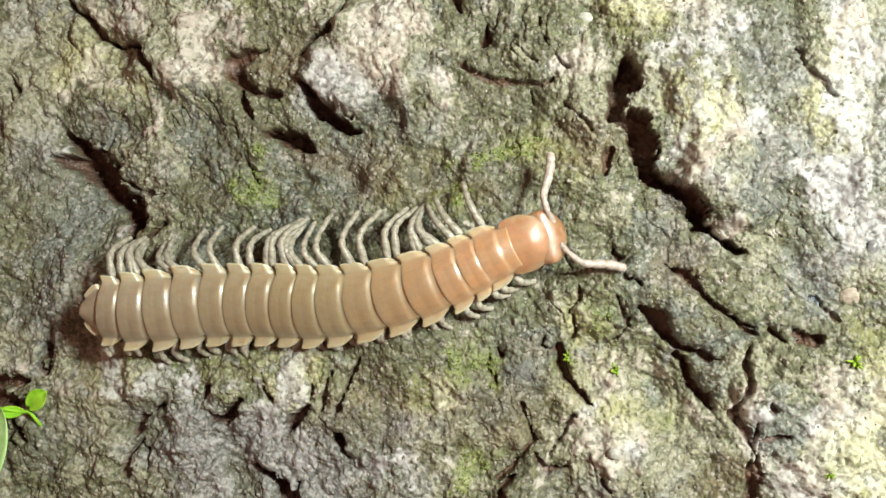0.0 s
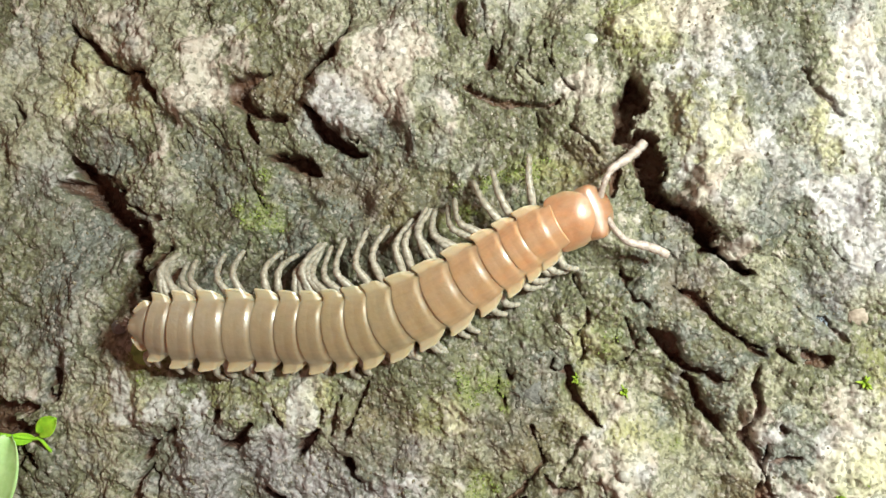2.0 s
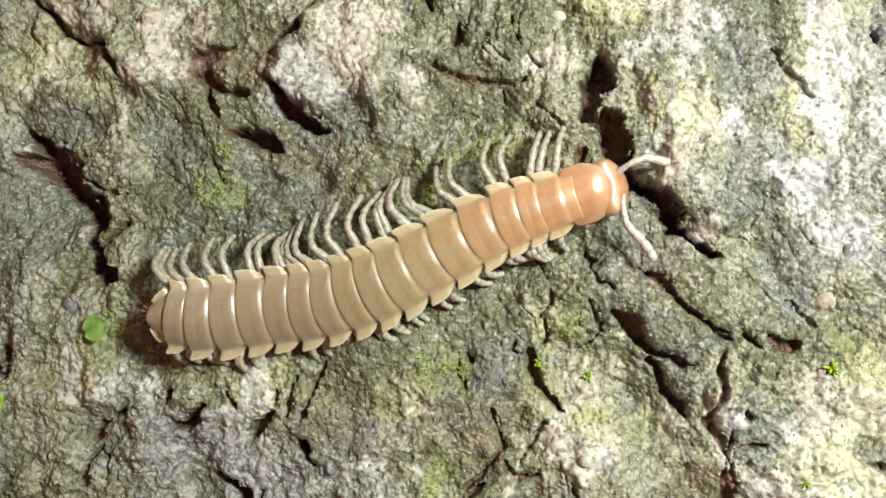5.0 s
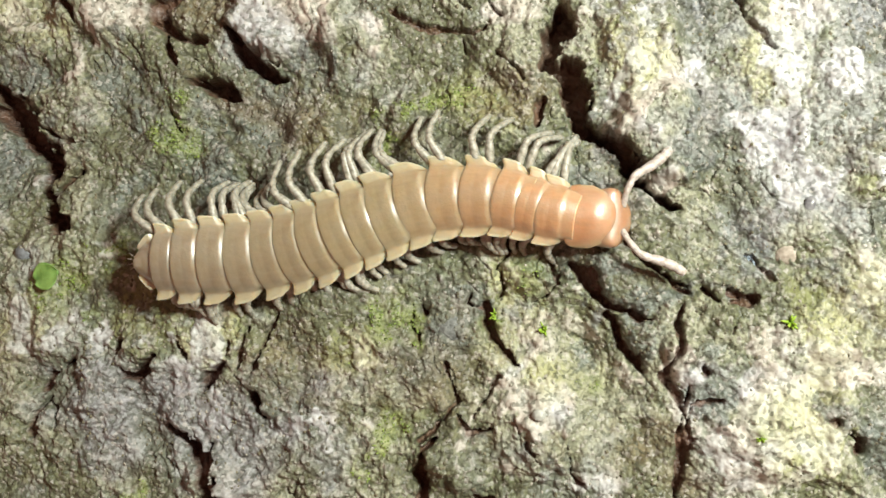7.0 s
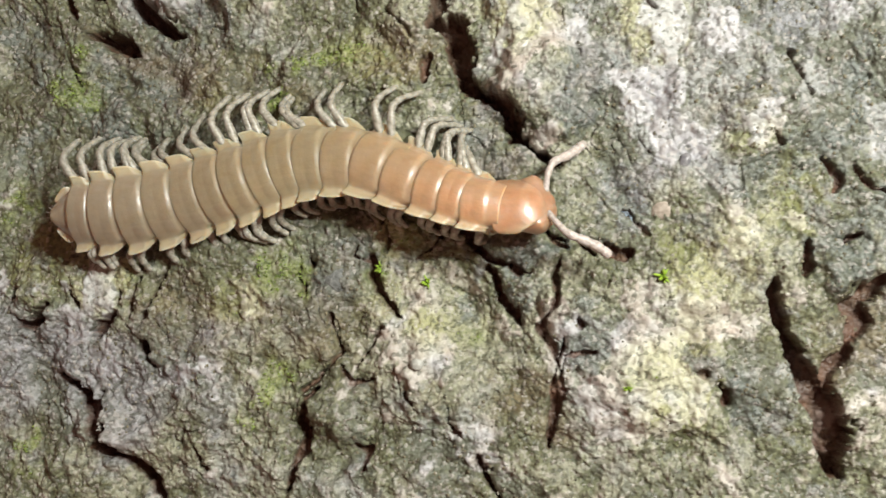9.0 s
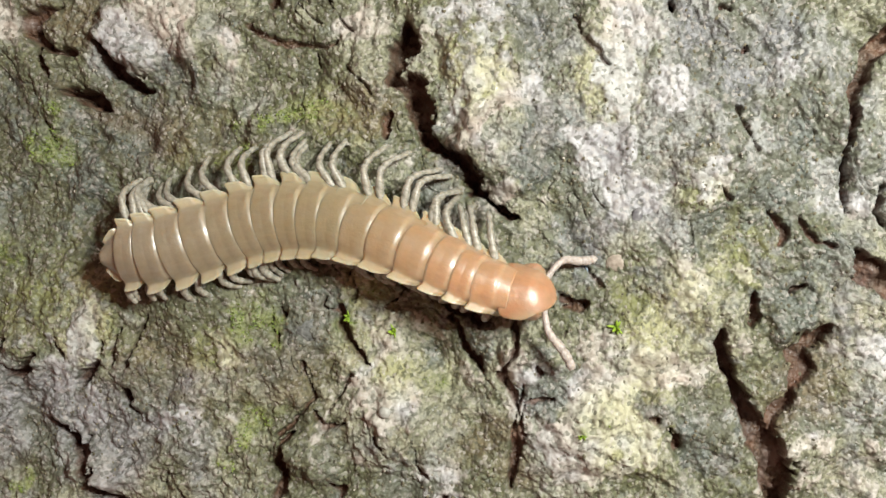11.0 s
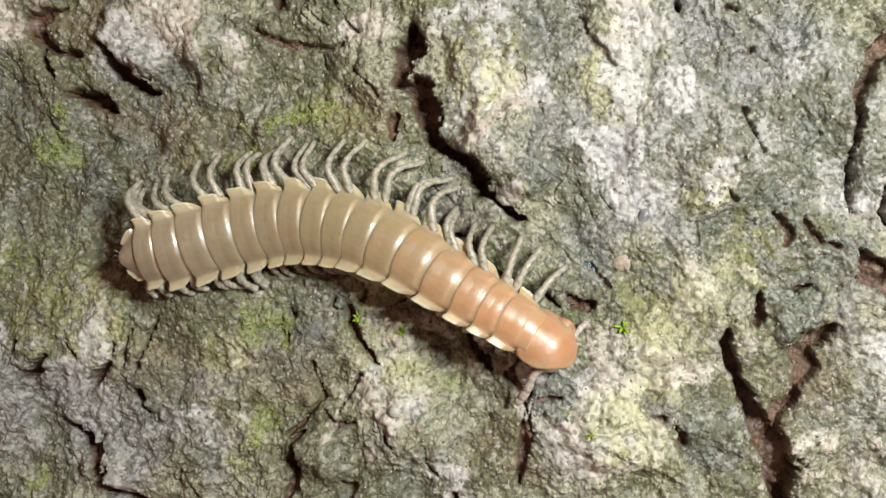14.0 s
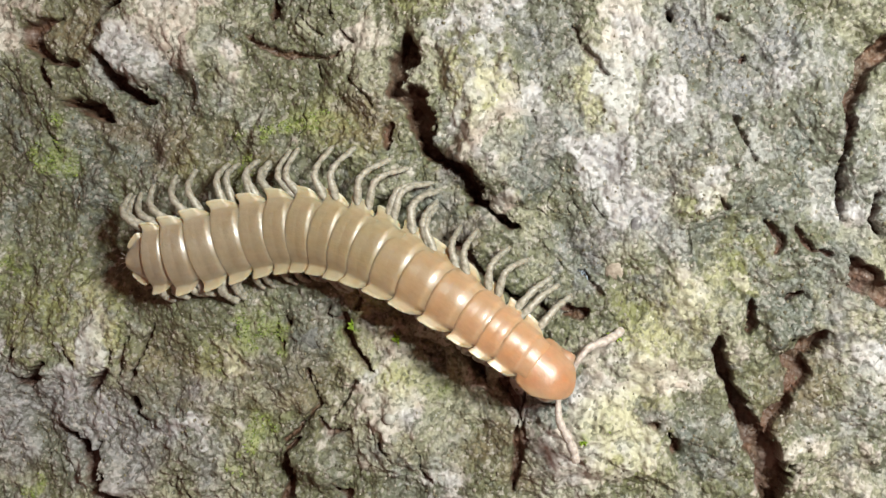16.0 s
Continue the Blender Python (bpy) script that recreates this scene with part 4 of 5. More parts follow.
# ---- millipede ----
# where along the body each ring sits, from the tail to the collar behind the head
SHARES = (0.046, 0.082, 0.126, 0.178, 0.232, 0.286, 0.336, 0.384, 0.434, 0.482, 0.533, 0.592, 0.654, 0.716, 0.772, 0.815, 0.859, 0.920)
RINGS = len(SHARES)


def sloped(a, b, x):
    return float(step(a, b, np.float64(x)))


def ring_mesh(half, pitch, dome=0.40, tail=0.0):
    """One body ring: a back plate with side keels, its narrower front sliding under the ring ahead; x ahead, y to its left.
    half: half its width; pitch: from ring to ring, in millimetres; tail: how far the plate is drawn in behind."""
    nu, nv = 45, 27
    verts, paint = [], []
    for j in range(nv):
        v = j / (nv - 1)
        for i in range(nu):
            u = 2 * i / (nu - 1) - 1
            e = math.sin(abs(u) * math.pi / 2)
            keel = sloped(0.64, 0.84, e)
            front = pitch * (0.84 - 0.30 * keel - 0.20 * sloped(0.86, 1.0, e))
            rear = -pitch * (0.59 + 0.11 * sloped(0.82, 1.0, e) - 0.04 * math.exp(-((e - 0.76) / 0.1) ** 2))
            x = rear + (front - rear) * v
            shift = -0.17 * pitch * (1 - e * e)
            # the side margin: a blunt corner behind, a wide rounding ahead
            side = 1 - 0.02 * max(0.0, (0.08 - v) / 0.08) ** 2 - keel * (0.06 * v ** 1.5 + 0.17 * max(0.0, (v - 0.45) / 0.55) ** 1.8)
            side *= 1 - tail * max(0.0, 1 - v / 0.75) ** 1.6
            arch = (1 - 0.80 * (e / 0.76) ** 2.2) * (e < 0.76) + 0.20 * (1 - max(0.0, e - 0.76) / 0.24) * (e >= 0.76)
            ahead = x / pitch
            drop = 0.068 * sloped(0.26, 0.42, ahead) + 0.12 * max(0.0, ahead - 0.42)
            swell = 0.06 * math.exp(-((e - 0.52) / 0.13) ** 2 - ((ahead - 0.24) / 0.11) ** 2) * (u > 0) + 0.016 * math.exp(-((ahead - 0.12) / 0.16) ** 2) - 0.010 * math.exp(-((ahead + 0.14) / 0.05) ** 2)
            z = dome * half * arch + (swell - drop) * (1 - 0.6 * keel) + 0.16 * sloped(0.66, 1.0, e) * (1 - 0.6 * v) + 0.035 * sloped(0.93, 0.97, e)
            z -= 0.22 * keel * sloped(0.50, 1.0, v) + 0.03 * max(0.0, (0.10 - v) / 0.10) ** 2
            verts.append((x + shift, half * side * math.copysign(e, u), z))
            # pale margins; the band at the front shoulder paints over the groove's shade
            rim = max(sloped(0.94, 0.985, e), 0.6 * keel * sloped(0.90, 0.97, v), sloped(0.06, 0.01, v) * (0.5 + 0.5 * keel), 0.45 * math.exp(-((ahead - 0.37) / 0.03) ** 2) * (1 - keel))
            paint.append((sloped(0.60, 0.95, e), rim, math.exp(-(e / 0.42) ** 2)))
    top = len(verts)
    for j in range(nv):
        for i in range(nu):
            x, y, z = verts[j * nu + i]
            e = abs(y) / half
            inner = 1 - sloped(0.55, 0.9, e)
            verts.append((x * 0.97, y * 0.985, z - 0.10 - 1.25 * inner * half / 2.1))
            paint.append((0.7, 0.0, 0.0))
    faces = []
    for j in range(nv - 1):
        for i in range(nu - 1):
            k = j * nu + i
            faces.append((k, k + 1, k + nu + 1, k + nu))
            faces.append((top + k + nu, top + k + nu + 1, top + k + 1, top + k))
    rim = [i for i in range(nu)] + [j * nu + nu - 1 for j in range(1, nv)]
    rim += [(nv - 1) * nu + i for i in range(nu - 2, -1, -1)] + [j * nu for j in range(nv - 2, 0, -1)]
    for a, b in zip(rim, rim[1:] + rim[:1]):
        faces.append((b, a, top + a, top + b))
    mesh = bpy.data.meshes.new("ring")
    mesh.from_pydata([[c * MM for c in p] for p in verts], [], faces)
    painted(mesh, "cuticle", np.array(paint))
    return mesh


def collar_mesh(half, behind, ahead):
    """The shield over the neck: straight behind, round ahead, domed, with a fine rim."""
    rings, spokes = 18, 64
    verts, paint, faces = [], [], []
    for level in (0, 1):
        for j in range(rings + 1):
            r = j / rings
            for i in range(spokes):
                a = 2 * math.pi * i / spokes
                cx, cy = math.cos(a), math.sin(a)
                blunt = (abs(cx) ** 6 + abs(cy) ** 6) ** (-1 / 6) if cx < 0 else 1.0
                x, y = r * cx * blunt * (ahead if cx > 0 else behind), r * cy * blunt * half * (1 - 0.30 * r * max(0.0, cx))
                z = 0.46 * half * (1 - (abs(y) / half) ** 2.0)
                if cx > 0:
                    z -= 0.62 * half * (x / ahead) ** 2.2 * (1 - 0.6 * (abs(y) / half) ** 2.5)
                verts.append((x, y, z - level * (0.09 + 0.5 * (1 - r) ** 0.7)))
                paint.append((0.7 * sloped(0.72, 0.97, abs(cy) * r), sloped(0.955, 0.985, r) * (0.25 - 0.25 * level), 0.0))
    ring_of = (rings + 1) * spokes
    for level in (0, 1):
        for j in range(rings):
            for i in range(spokes):
                k, n = level * ring_of + j * spokes + i, level * ring_of + j * spokes + (i + 1) % spokes
                f = (k, n, n + spokes, k + spokes) if j else (n, n + spokes, k + spokes)
                faces.append(f[::-1] if level == 0 else f)
    for i in range(spokes):
        k, n = rings * spokes + i, rings * spokes + (i + 1) % spokes
        faces.append((k, n, n + ring_of, k + ring_of)[::-1])
    mesh = bpy.data.meshes.new("collar")
    mesh.from_pydata([[c * MM for c in p] for p in verts], [], faces)
    painted(mesh, "cuticle", np.array(paint))
    bm = bmesh.new()
    bm.from_mesh(mesh)
    bmesh.ops.remove_doubles(bm, verts=bm.verts, dist=1e-7)
    bmesh.ops.recalc_face_normals(bm, faces=bm.faces)
    bm.to_mesh(mesh)
    bm.free()
    return mesh


def head_mesh():
    """The broad head, x ahead: a flat brow, round cheeks and a blunt lip."""
    bm = bmesh.new()
    bmesh.ops.create_uvsphere(bm, u_segments=40, v_segments=26, radius=1.0)
    for p in bm.verts:
        x, y, z = p.co
        cheek = math.exp(-((abs(y) - 0.80) / 0.22) ** 2 - ((x - 0.10) / 0.45) ** 2)
        brow = -0.05 * math.exp(-(y / 0.10) ** 2) * sloped(0.2, 0.7, x) * (z > -0.2)
        socket = -0.10 * math.exp(-((abs(y) - 0.46) / 0.14) ** 2 - ((x - 0.72) / 0.2) ** 2) * (z > 0)
        if x < 0:
            y /= max(0.45, math.sqrt(max(0.0, 1 - x * x))) ** 0.85
        lip = 0.10 * sloped(0.75, 1.0, x) * sloped(0.1, -0.4, z)
        up = z * 0.88 if z < 0 else 0.66 * (1 - (1 - z) ** 1.5)
        p.co = Vector((x * 1.16 + brow + socket + lip, y * 1.36 + math.copysign(0.22 * cheek, y), up + 0.10 * cheek * (z > 0) - 0.34 * max(x, 0) ** 1.5)) * MM
    mesh = bpy.data.meshes.new("head")
    bm.to_mesh(mesh)
    bm.free()
    painted(mesh, "cuticle", np.zeros((len(mesh.vertices), 3)))
    return mesh


BENDS = {
    "knee": [(0, 0, 0), (-0.08, 0.26, 0.10), (-0.17, 0.58, 0.13), (-0.17, 0.70, 0.08), (-0.12, 0.82, -0.08), (0.03, 1.0, -0.45)],
    "swept": [(0, 0, 0), (-0.06, 0.28, 0.10), (-0.18, 0.58, 0.10), (-0.22, 0.76, -0.02), (-0.16, 0.90, -0.30), (-0.06, 1.0, -0.62)],
    "straight": [(0, 0, 0), (-0.01, 0.36, 0.08), (-0.01, 0.72, 0.04), (0.02, 0.92, -0.10), (0.06, 1.1, -0.38)],
    "tucked": [(0, 0, 0), (-0.02, 0.34, 0.02), (-0.06, 0.62, -0.04), (0.02, 0.80, -0.18), (0.16, 0.95, -0.36)],
}


def leg_mesh(side, reach, bend):
    """A jointed walking leg from its hip at the origin; side: 1 left, -1 right; reach in millimetres."""
    bm = bmesh.new()
    count = 31
    pts = curve_through([(x * reach, side * y * reach, z * reach) for x, y, z in BENDS[bend]], count)
    radii = []
    for k in range(count):
        s = k / (count - 1)
        joint = abs(math.sin(s * math.pi * 5))
        radii.append(((0.265 - 0.12 * s) * (0.74 + 0.26 * joint ** 0.5)) if k < count - 1 else 0.03)
    tube(bm, pts, radii, 8)
    mesh = bpy.data.meshes.new("leg")
    bm.to_mesh(mesh)
    bm.free()
    return mesh


def antenna_mesh(side):
    """A jointed feeler, slender at its socket and thicker towards its blunt end, along x."""
    bm = bmesh.new()
    pts = curve_through([(0, 0, 0), (0.7, side * 0.30, 0.25), (1.5, side * 0.42, 0.25), (2.3, side * 0.10, 0.0), (3.0, -side * 0.12, -0.2), (3.6, -side * 0.20, -0.4)], 43)
    radii = []
    for k in range(43):
        s = k / 42
        joint = abs(math.sin(s * math.pi * 6)) ** 0.35
        radii.append((0.16 + 0.09 * sloped(0.15, 0.7, s) - 0.05 * sloped(0.85, 1.0, s)) * (0.80 + 0.20 * joint) * (0.45 if k == 42 else 1))
    tube(bm, pts, radii, 12)
    mesh = bpy.data.meshes.new("antenna")
    bm.to_mesh(mesh)
    bm.free()
    return mesh


BODY = {}


def body_lies(t, *points):
    """The line of the body at a time, from its tail to the front of its head, in millimetres."""
    BODY[t] = points


body_lies(0, (-28.18, -3.68), (-24.8, -3.8), (-21.44, -3.49), (-18.06, -3.43), (-14.69, -3.45), (-11.35, -2.98), (-8.13, -1.97), (-5.08, -0.52), (-1.89, 0.58))
body_lies(1, (-28.22, -3.72), (-24.64, -3.73), (-21.07, -3.47), (-17.49, -3.49), (-13.91, -3.44), (-10.41, -2.71), (-7.19, -1.15), (-4.24, 0.88), (-1.15, 2.68))
body_lies(1.5, (-26.54, -3.1), (-23.11, -3.38), (-19.67, -3.46), (-16.23, -3.43), (-12.8, -3.15), (-9.49, -2.22), (-6.38, -0.75), (-3.51, 1.13), (-0.66, 3.05))
body_lies(2, (-25.95, -2.92), (-22.52, -3.34), (-19.07, -3.39), (-15.62, -3.49), (-12.21, -3.00), (-9.01, -1.73), (-6.03, 0.03), (-3.08, 1.82), (0.14, 3.06))
body_lies(3, (-24.92, -2.92), (-21.56, -3.42), (-18.16, -3.43), (-14.76, -3.5), (-11.43, -2.92), (-8.31, -1.58), (-5.32, 0.03), (-2.23, 1.44), (0.99, 2.52))
body_lies(5.5, (-21.58, -3.83), (-18.36, -3.91), (-15.16, -3.58), (-11.99, -3.02), (-8.98, -1.92), (-6.13, -0.42), (-3.16, 0.79), (0.01, 1.31), (3.19, 1.76))
body_lies(6, (-21.01, -3.75), (-17.80, -3.65), (-14.60, -3.60), (-11.46, -3.00), (-8.45, -1.92), (-5.56, -0.55), (-2.45, 0.16), (0.73, -0.23), (3.90, -0.64))
body_lies(6.5, (-21.20, -4.14), (-18.01, -3.83), (-14.82, -3.64), (-11.67, -3.03), (-8.65, -1.96), (-5.70, -0.71), (-2.54, -0.40), (0.58, -1.10), (3.73, -1.64))
body_lies(7, (-20.13, -3.91), (-16.93, -3.76), (-13.75, -3.43), (-10.65, -2.62), (-7.68, -1.42), (-4.64, -0.45), (-1.45, -0.4), (1.67, -1.14), (4.83, -1.28))
body_lies(7.5, (-20.69, -4.33), (-17.37, -4.15), (-14.08, -3.68), (-10.87, -2.84), (-7.84, -1.48), (-4.66, -0.55), (-1.35, -0.72), (1.85, -1.60), (5.13, -1.63))
body_lies(8, (-18.87, -3.94), (-15.68, -3.84), (-12.54, -3.38), (-9.56, -2.25), (-6.56, -1.19), (-3.43, -0.64), (-0.29, -1.13), (2.77, -2.03), (5.9, -2.5))
body_lies(8.5, (-17.69, -4.27), (-14.55, -3.85), (-11.46, -3.25), (-8.47, -2.20), (-5.49, -1.11), (-2.36, -0.75), (0.67, -1.63), (3.67, -2.64), (6.81, -2.95))
body_lies(9, (-18.61, -4.17), (-15.27, -3.89), (-11.99, -3.15), (-8.81, -2.08), (-5.64, -0.97), (-2.31, -0.94), (0.85, -2.06), (4.07, -2.99), (7.41, -2.78))
body_lies(9.5, (-16.42, -3.63), (-13.22, -3.51), (-10.15, -2.57), (-7.14, -1.45), (-3.99, -0.91), (-0.81, -1.3), (2.2, -2.41), (5.3, -3.2), (8.45, -2.8))
body_lies(12, (-14.57, -2.96), (-11.48, -2.44), (-8.46, -1.58), (-5.41, -0.88), (-2.29, -0.92), (0.68, -1.91), (3.49, -3.3), (6.26, -4.77), (9.22, -5.78))
body_lies(13, (-13.79, -2.92), (-10.75, -2.41), (-7.79, -1.51), (-4.77, -0.94), (-1.73, -1.42), (1.07, -2.73), (3.67, -4.39), (6.44, -5.75), (9.35, -6.78))
body_lies(14, (-14.09, -2.89), (-10.93, -2.32), (-7.83, -1.42), (-4.68, -0.83), (-1.49, -1.19), (1.49, -2.4), (4.26, -4.03), (7.03, -5.68), (9.78, -7.36))
body_lies(15, (-13.64, -2.83), (-10.51, -2.36), (-7.51, -1.34), (-4.39, -0.87), (-1.29, -1.44), (1.56, -2.84), (4.24, -4.52), (6.86, -6.29), (9.46, -8.09))
body_lies(16, (-13.49, -2.57), (-10.28, -2.14), (-7.16, -1.24), (-3.95, -0.84), (-0.8, -1.56), (2.12, -2.98), (4.88, -4.69), (7.51, -6.59), (10.03, -8.64))

# how the two feelers point, in degrees from straight ahead: seconds, left, right
FEELERS = ((0, 74, -38), (0.5, 69, -28), (1, 66, -16), (1.5, 74, -10), (2, 32, -57), (3, 15, -60), (5.5, 9, -74), (6, 23, -49), (6.5, 44, -39), (7, 58, -32), (7.5, 50, -28),
           (8, 35, -60), (8.5, 16, -35), (9, 50, -41), (9.5, 39, -71), (12, 45, -50), (14, 59, -105), (15, 57, -100), (16, 80, -40))


def glide(times, values, t):
    """A smooth run through values at the given times."""
    times, values = np.array(times, float), np.array(values, float)
    slope = np.gradient(values, times, axis=0)
    i = int(np.clip(np.searchsorted(times, t) - 1, 0, len(times) - 2))
    h = times[i + 1] - times[i]
    s = (t - times[i]) / h
    return ((2 * s ** 3 - 3 * s ** 2 + 1) * values[i] + (s ** 3 - 2 * s ** 2 + s) * h * slope[i]
            + (-2 * s ** 3 + 3 * s ** 2) * values[i + 1] + (s ** 3 - s ** 2) * h * slope[i + 1])


TIMES = sorted(BODY)
LINES = [np.array(BODY[t]) for t in TIMES]


def spine(t):
    """Dense points along the body at a time, and the length up to each."""
    line = glide(TIMES, LINES, t)
    dense = np.array([glide(range(9), line, s) for s in np.linspace(0, 8, 121)])
    run = np.r_[0, np.cumsum(np.linalg.norm(np.diff(dense, axis=0), axis=1))]
    return dense, run


def ring_share(k):
    """How far along the body ring k sits (0 at the tail); the last is the head, stretched out."""
    return SHARES[k] if k < RINGS else 0.970


def ring_size(k):
    """Half width and pitch of ring k."""
    s = k / (RINGS - 1)
    half = 2.32 * (0.66, 0.84, 0.94, 0.98)[k] if k < 4 else 2.32 * (1 - 0.30 * max(0, (s - 0.52) / 0.48) ** 1.3)
    pitch = 26.0 * (SHARES[min(k + 1, RINGS - 1)] - SHARES[max(k - 1, 0)]) / (2 if 0 < k < RINGS - 1 else 1)
    return (half, pitch) if k < RINGS - 1 else (1.52, 1.62)


def blend(a, b, s):
    return tuple(p + (q - p) * s for p, q in zip(a, b))


millipede = tagged(new("millipede"), "flat-backed tan millipede with an orange head, crawling over bark", "millipede")
rings, legs = [], []
LEG_SHARED = {(side, reach, bend): leg_mesh(side, reach, bend) for side, reach, bend in ((1, 2.8, "swept"), (1, 3.5, "knee"), (1, 3.1, "knee"), (1, 2.9, "straight"), (-1, 2.0, "tucked"), (-1, 2.5, "tucked"))}
for mesh in LEG_SHARED.values():
    mesh.materials.append(LEG)
    for p in mesh.polygons:
        p.use_smooth = True
for k in range(RINGS):
    half, long = ring_size(k)
    if k == RINGS - 1:
        ring = link("collar", collar_mesh(half, 1.2, 1.62), CUTICLE, millipede, "smooth orange neck shield")
    else:
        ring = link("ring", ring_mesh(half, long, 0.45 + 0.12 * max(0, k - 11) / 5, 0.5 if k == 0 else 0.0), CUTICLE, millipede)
    s = k / (RINGS - 1)
    tone = blend((0.205, 0.182, 0.142), (0.295, 0.250, 0.145), min(1, s / 0.5)) if s < 0.6 else blend((0.295, 0.250, 0.145), (0.51, 0.275, 0.138), min(1, (s - 0.6) / 0.28))
    ring.color = (*(tone if k < RINGS - 1 else (0.42, 0.200, 0.092)), 1)
    rings.append(ring)
    if k == 0 or k == RINGS - 1:
        continue
    for n in range(2 if k < RINGS - 2 else 1):
        for side in (1, -1):
            shape = ((3.5, "knee") if 6 < k < 13 else (2.8, "swept")) if side > 0 else ((2.5 if 2 < k < 9 else 2.0), "tucked")
            leg = new("leg", LEG_SHARED[side, *(shape if side < 0 or k < 13 else ((3.1, "knee") if k < 15 else (2.9, "straight")))])
            leg.parent = ring
            legs.append((leg, k, n, side, half))
tail = tagged(new("tail_tip", bpy.data.meshes.new("tail_tip")), "")
tail_bm = bmesh.new()
tube(tail_bm, curve_through([(0.2, 0, 0.15), (-0.3, 0, 0.15), (-0.6, 0, 0.05), (-0.85, 0, -0.05)], 10), [0.3, 0.3, 0.29, 0.28, 0.26, 0.23, 0.2, 0.16, 0.11, 0.05], 14)
tail_bm.to_mesh(tail.data)
tail_bm.free()
painted(tail.data, "cuticle", np.zeros((len(tail.data.vertices), 3)))
tail.data.materials.append(CUTICLE)
tail.color = (0.26, 0.20, 0.14, 1)
tail.parent = rings[0]
for turn in (-38, -14, 12, 36):
    hair_bm = bmesh.new()
    tube(hair_bm, curve_through([(0, 0, 0), (-0.3, 0, 0.05), (-0.62, 0, 0.02)], 7), [0.022, 0.021, 0.02, 0.017, 0.014, 0.01, 0.004], 6)
    hair = part("bristle", hair_bm, ANTENNA, tail)
    hair.matrix_basis = pose(-0.62 * MM, 0.12 * math.sin(radians(-turn)) * MM, 0.02 * MM, 0, 0, turn)
head = link("head", head_mesh(), CUTICLE, millipede, "glossy orange-brown head")
head.color = (0.34, 0.165, 0.08, 1)
feelers = []
for side in (1, -1):
    feeler = link("antenna", antenna_mesh(side), ANTENNA, head, "beaded whitish antenna")
    feelers.append((feeler, side))


# ---- small things on the bark ----
def resting(ob, x, y, lift=0.0, rz=0.0, rx=0.0, ry=0.0):
    ob.matrix_world = pose(x * MM, y * MM, (bark_at(x, y) + lift) * MM, rx, ry, rz)
    return ob


def pebble(name, size, mat, seed, flat=0.7):
    bm = bmesh.new()
    bmesh.ops.create_icosphere(bm, subdivisions=3, radius=1)
    for p in bm.verts:
        lump = 1 + 0.16 * noise.noise(p.co * 1.3 + Vector((seed, 0, 0))) + 0.07 * noise.noise(p.co * 3.7 + Vector((0, seed, 0)))
        p.co = Vector((p.co.x * size[0] * lump, p.co.y * size[1] * lump, p.co.z * flat * min(size) * lump)) * MM
    return part(name, bm, mat)


def leaf_part(name, long, wide, mat, parent, curl=0.25):
    """A small oval leaf blade along x, cupped, with a midrib."""
    bm = bmesh.new()
    nu, nv = 11, 15
    faces = {}
    for thick in (0, 1):
        for j in range(nv):
            s = j / (nv - 1)
            w = wide * 0.5 * math.sin(math.pi * min(0.985, 0.03 + s * 0.95)) ** 0.6
            for i in range(nu):
                u = 2 * i / (nu - 1) - 1
                z = curl * wide * u * u - 0.05 * math.exp(-(u / 0.12) ** 2) + 0.12 * long * math.sin(s * 2.2) - 0.06 * thick
                faces[thick, j, i] = bm.verts.new(Vector((s * long, u * w, z)) * MM)
    for j in range(nv - 1):
        for i in range(nu - 1):
            bm.faces.new([faces[0, a, b] for a, b in ((j, i), (j + 1, i), (j + 1, i + 1), (j, i + 1))])
            bm.faces.new([faces[1, a, b] for a, b in ((j, i + 1), (j + 1, i + 1), (j + 1, i), (j, i))])
    rim = [(0, i) for i in range(nu)] + [(j, nu - 1) for j in range(1, nv)] + [(nv - 1, i) for i in range(nu - 2, -1, -1)] + [(j, 0) for j in range(nv - 2, 0, -1)]
    for a, b in zip(rim, rim[1:] + rim[:1]):
        bm.faces.new([faces[0, *a], faces[0, *b], faces[1, *b], faces[1, *a]])
    bmesh.ops.recalc_face_normals(bm, faces=bm.faces)
    return part(name, bm, mat, parent)


def moss_sprig(x, y, size, seed):
    """A tiny tuft of pointed moss leaves."""
    r = random.Random(seed)
    sprig = tagged(new("moss_sprig"), "tiny bright green moss sprig rooted in bark", "moss", group="moss sprigs on the bark")
    for k in range(11):
        turn, lean = r.uniform(0, 360), r.uniform(15, 65)
        bm = bmesh.new()
        long = size * r.uniform(0.7, 1.2)
        tube(bm, [(0, 0, 0), (0.25 * long, 0, 0.02), (0.6 * long, 0, 0.05 * long), (long, 0, 0.18 * long)],
             [0.05 * size, 0.17 * size, 0.14 * size, 0.015], 6)
        blade = part("leaf", bm, MOSS, sprig)
        blade.matrix_basis = pose(0, 0, 0, 0, -lean, turn)
    resting(sprig, x, y, 0.0)
    return sprig


